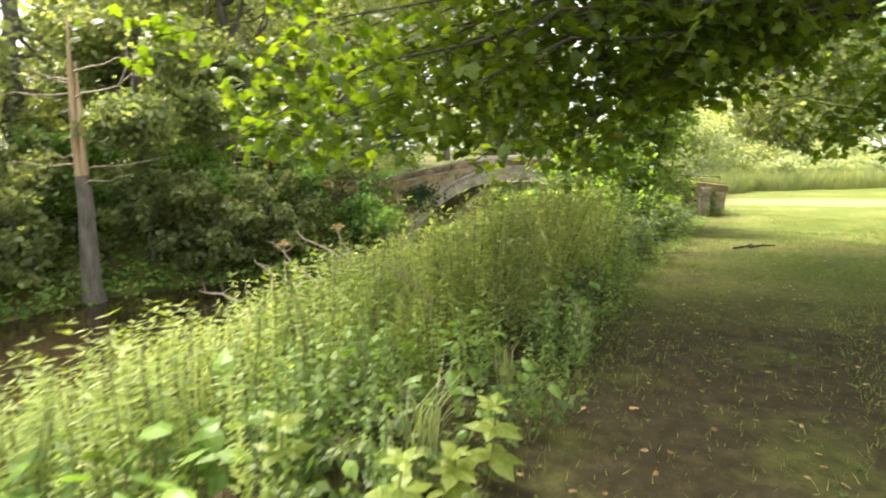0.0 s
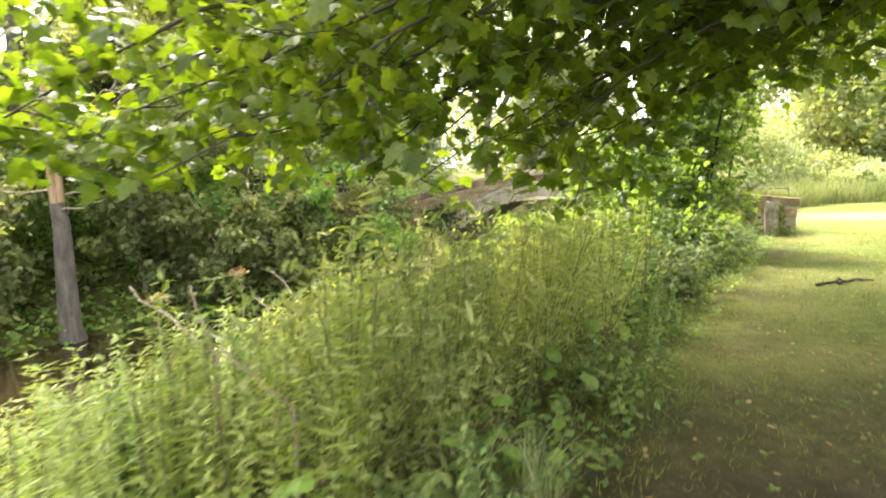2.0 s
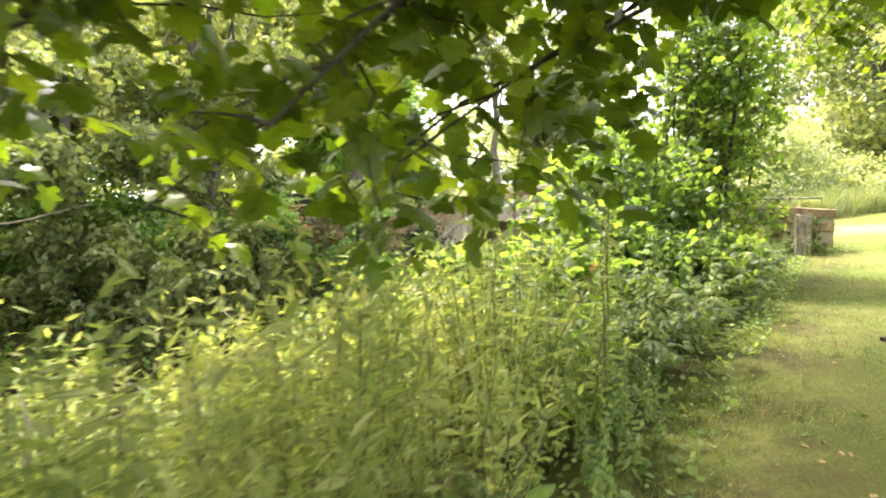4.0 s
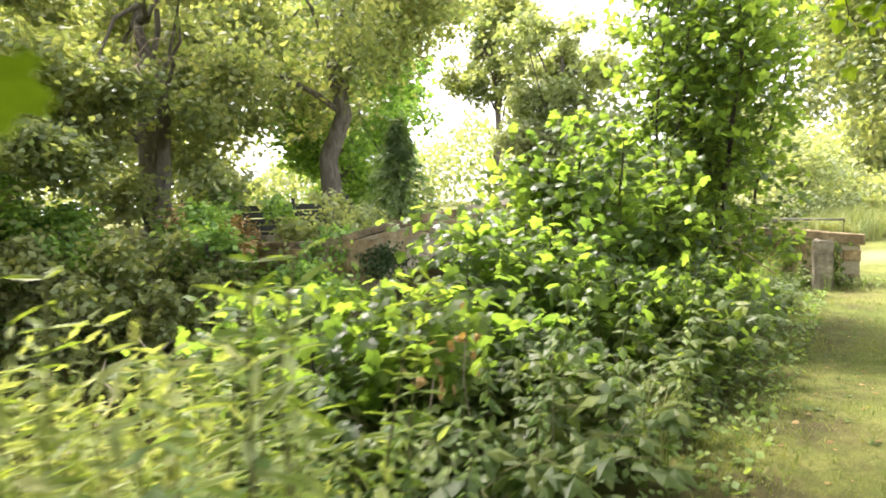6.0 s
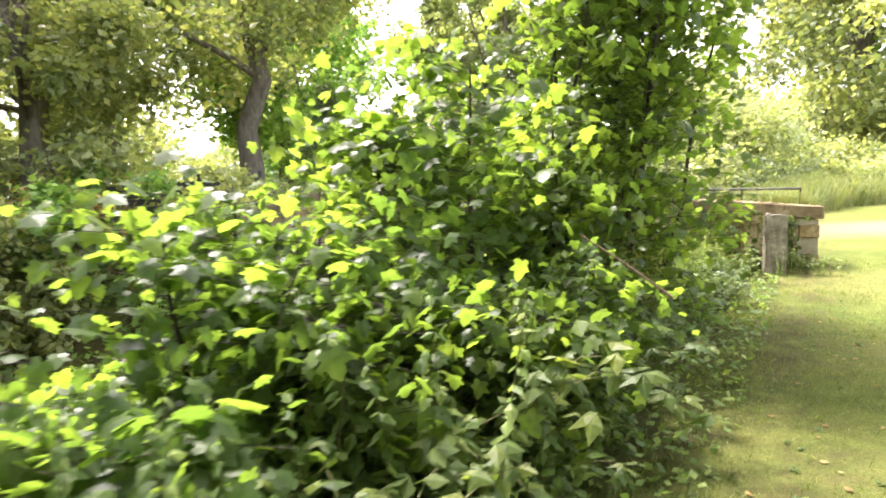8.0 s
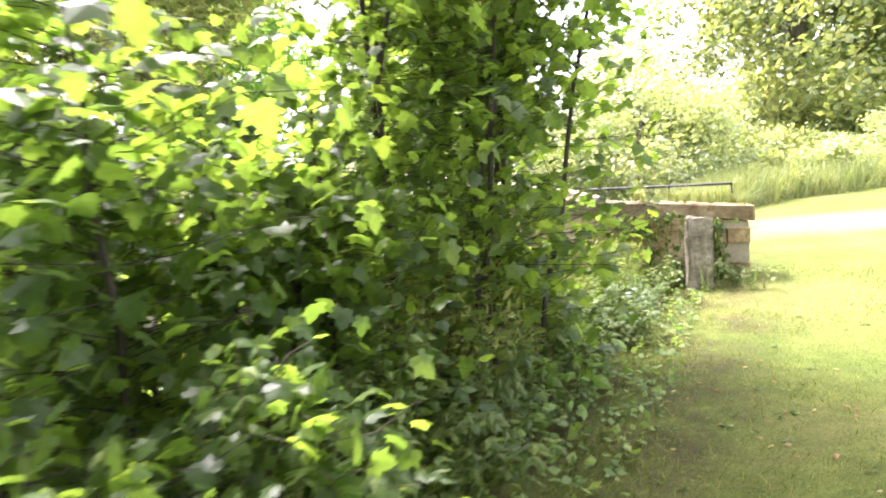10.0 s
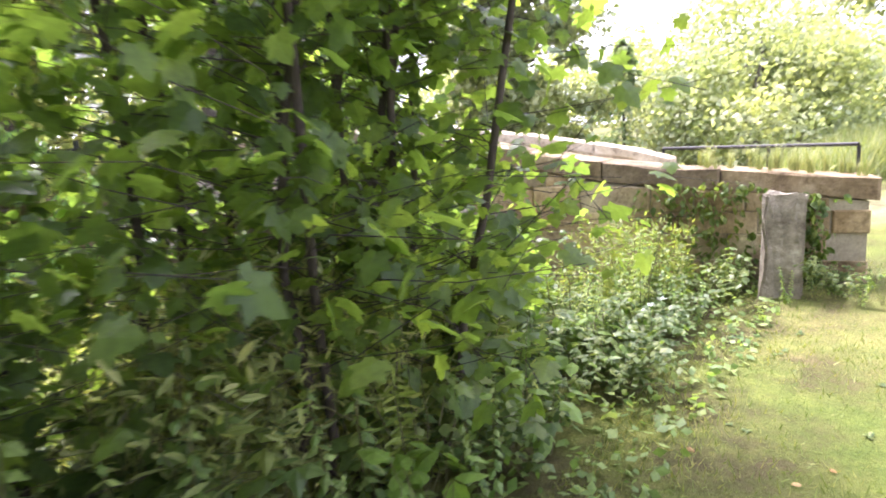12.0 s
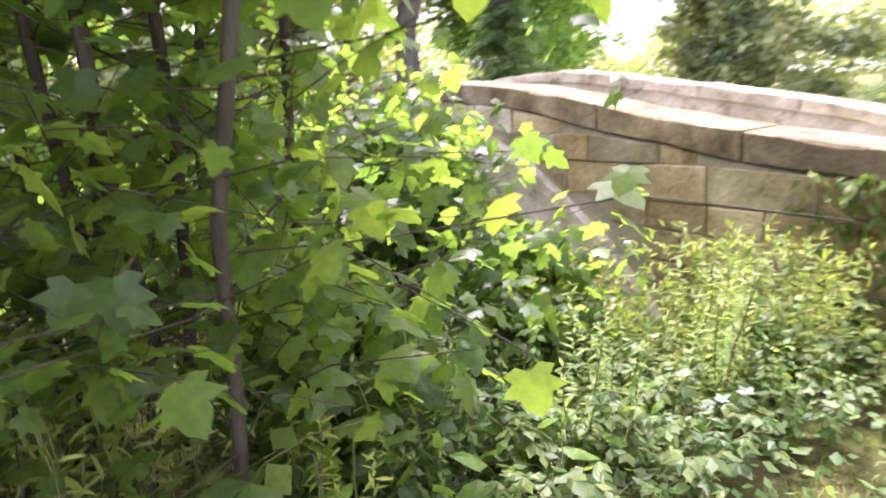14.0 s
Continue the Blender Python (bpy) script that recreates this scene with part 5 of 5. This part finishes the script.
# dead orange-brown leaf sprays
for k, (x, y, z) in enumerate(((2.5, 9.35, 0.66), (2.36, 9.25, 0.5))):
    g = float(height(x, y))
    ob = empty_at("withered_spray", x, y, g)
    tagged(ob, "withered orange-brown spray of dead leaves on the bank", "dead leaves", "withered sprays")
    v, f = tube(bent((0, 0, 0), (0, 0, z - g), 0, rng, 6, 0.04), [0.006, 0.003], 5)
    child("stem", mesh_of("stem", v, f, DEADWOOD, False), ob)
    for q in range(12):
        v, f = leaves(OVATE_T, np.array([(0, 0, z - g)]) + rng.normal(0, 0.06, (1, 3)), rng.uniform(0.04, 0.075), rng, -0.6, 0.4, 0.6)
        child("leaf", mesh_of("leaf", v, f, DEADLEAF), ob)

# brown dead umbels on tall stalks among the weeds
rng = np.random.default_rng(410)


def umbel(x, y, top, r):
    g = float(height(x, y)) - 0.02
    ob = empty_at("dead_hogweed", x, y, g)
    tagged(ob, "tall dead hogweed stalk with a brown seed head", "hogweed", "dead hogweed")
    h = top - g
    line = bent((0, 0, 0), (rng.normal(0, 0.08), rng.normal(0, 0.08), h), 0, rng, 7, 0.02)
    v, f = tube(line, [0.013, 0.009, 0.006], 7)
    child("stalk", mesh_of("stalk", v, f, DEADWOOD, False), ob)
    for q in range(13):
        a = q * 2.399
        k = r * math.sqrt((q + 0.5) / 13)
        e = line[-1] + np.array((math.cos(a) * k, math.sin(a) * k, 0.07 - 0.05 * (k / r) ** 2))
        v, f = tube(bent(line[-1], e, -0.01, rng, 4, 0.03), [0.003, 0.002], 4)
        child("ray", mesh_of("ray", v, f, DEADWOOD, False), ob)
        v, f = leaves(SPRIG_T, e + rng.normal(0, 0.012, (9, 3)), 0.02, rng, 0.4, 0.4, 0.6)
        tagged(child("umbellet", mesh_of("umbellet", v, f, DEADLEAF), ob), kind="stuff")
    return ob


for x, y, z, r in ((-1.2, 6.9, 0.66, 0.1), (-1.9, 6.6, 0.5, 0.1)):
    umbel(x, y, z - 0.1, r * 0.8)
for (a, c_) in (((-1.45, 5.75, 0.72), (-0.75, 5.45, 0.36)), ((-1.05, 5.75, 0.74), (-0.8, 5.5, 0.34)), ((-0.5, 5.0, 0.55), (-0.1, 4.9, 0.25)), ((0.2, 6.2, 0.75), (0.32, 6.1, 0.1))):
    ln = bent(a, c_, 0.01, rng, 7, 0.03)
    ln = np.vstack([ln, [(c_[0] * 1.02, c_[1], float(height(c_[0], c_[1])))]])
    v, f = tube(ln, [0.006, 0.009, 0.01], 6)
    tagged(new("dead_stalk", mesh_of("dead_stalk", v, f, DEADWOOD, False)), "pale broken dead stalk leaning in the weeds", "dead stalk", "dead stalks")

# lime-yellow weeds before the wall and growth hanging on the parapet end
pile = []
for q in range(44):
    d = rng.uniform(-0.1, 3.2)
    x, y = along(d, -rng.uniform(0.35, 1.1))
    pile.append(moved(join(stock["seeding"][q % 4][1]), x, y, float(height(x, y)) - 0.02, rng.uniform(0, 6.28), rng.uniform(0.6, 0.95), rng.normal(0, 0.08)))
tagged(new("lime_weeds", mesh_of("lime_weeds", *join(pile), LIME)), "yellow-green feathery weeds before the bridge wall", "undergrowth", kind="stuff")
n = 520
dd = rng.uniform(-0.75, 0.35, n)
zz = 0.42 - 0.95 * rng.random(n) ** 1.3
keep = rng.random(n) < np.where((dd > -0.6) & (dd < 0.1), 1.0, 0.45)
pts = np.array([(*along(a_, -0.03 - 0.12 * rng.random()), b_) for a_, b_ in zip(dd[keep], zz[keep])])
gap = np.array([(*along(rng.normal(-1.08, 0.07), -0.04 - 0.12 * rng.random()), rng.uniform(-0.5, 0.3)) for _ in range(260)])
pts = np.concatenate([pts, gap])
v, f = leaves(OVATE_T, pts, rng.uniform(0.05, 0.1, len(pts)), rng, droop=-0.8, tilt=0.5)
tagged(new("wall_growth", mesh_of("wall_growth", v, f, BRAMBLE)), "green creeper hanging on the parapet end", "creeper", kind="stuff")

# low brick garden wall with pale coping, far across the lawn
gw = empty_at("garden_wall", 31.0, 41.0, -0.5, -12)
tagged(gw, "low red-brown garden wall with a pale coping", "wall")
bm = bmesh.new()
bmesh.ops.create_cube(bm, size=1.0, matrix=Matrix.Translation((4.0, 0, 0.65)) @ Matrix.Diagonal((9.0, 0.3, 1.3, 1)))
part("brickwork", bm, STONE, gw)
bm = bmesh.new()
bmesh.ops.create_cube(bm, size=1.0, matrix=Matrix.Translation((4.0, 0, 1.36)) @ Matrix.Diagonal((9.1, 0.42, 0.12, 1)))
bmesh.ops.bevel(bm, geom=bm.edges[:], offset=0.03, segments=2, affect="EDGES")
part("coping", bm, PALESTONE, gw)
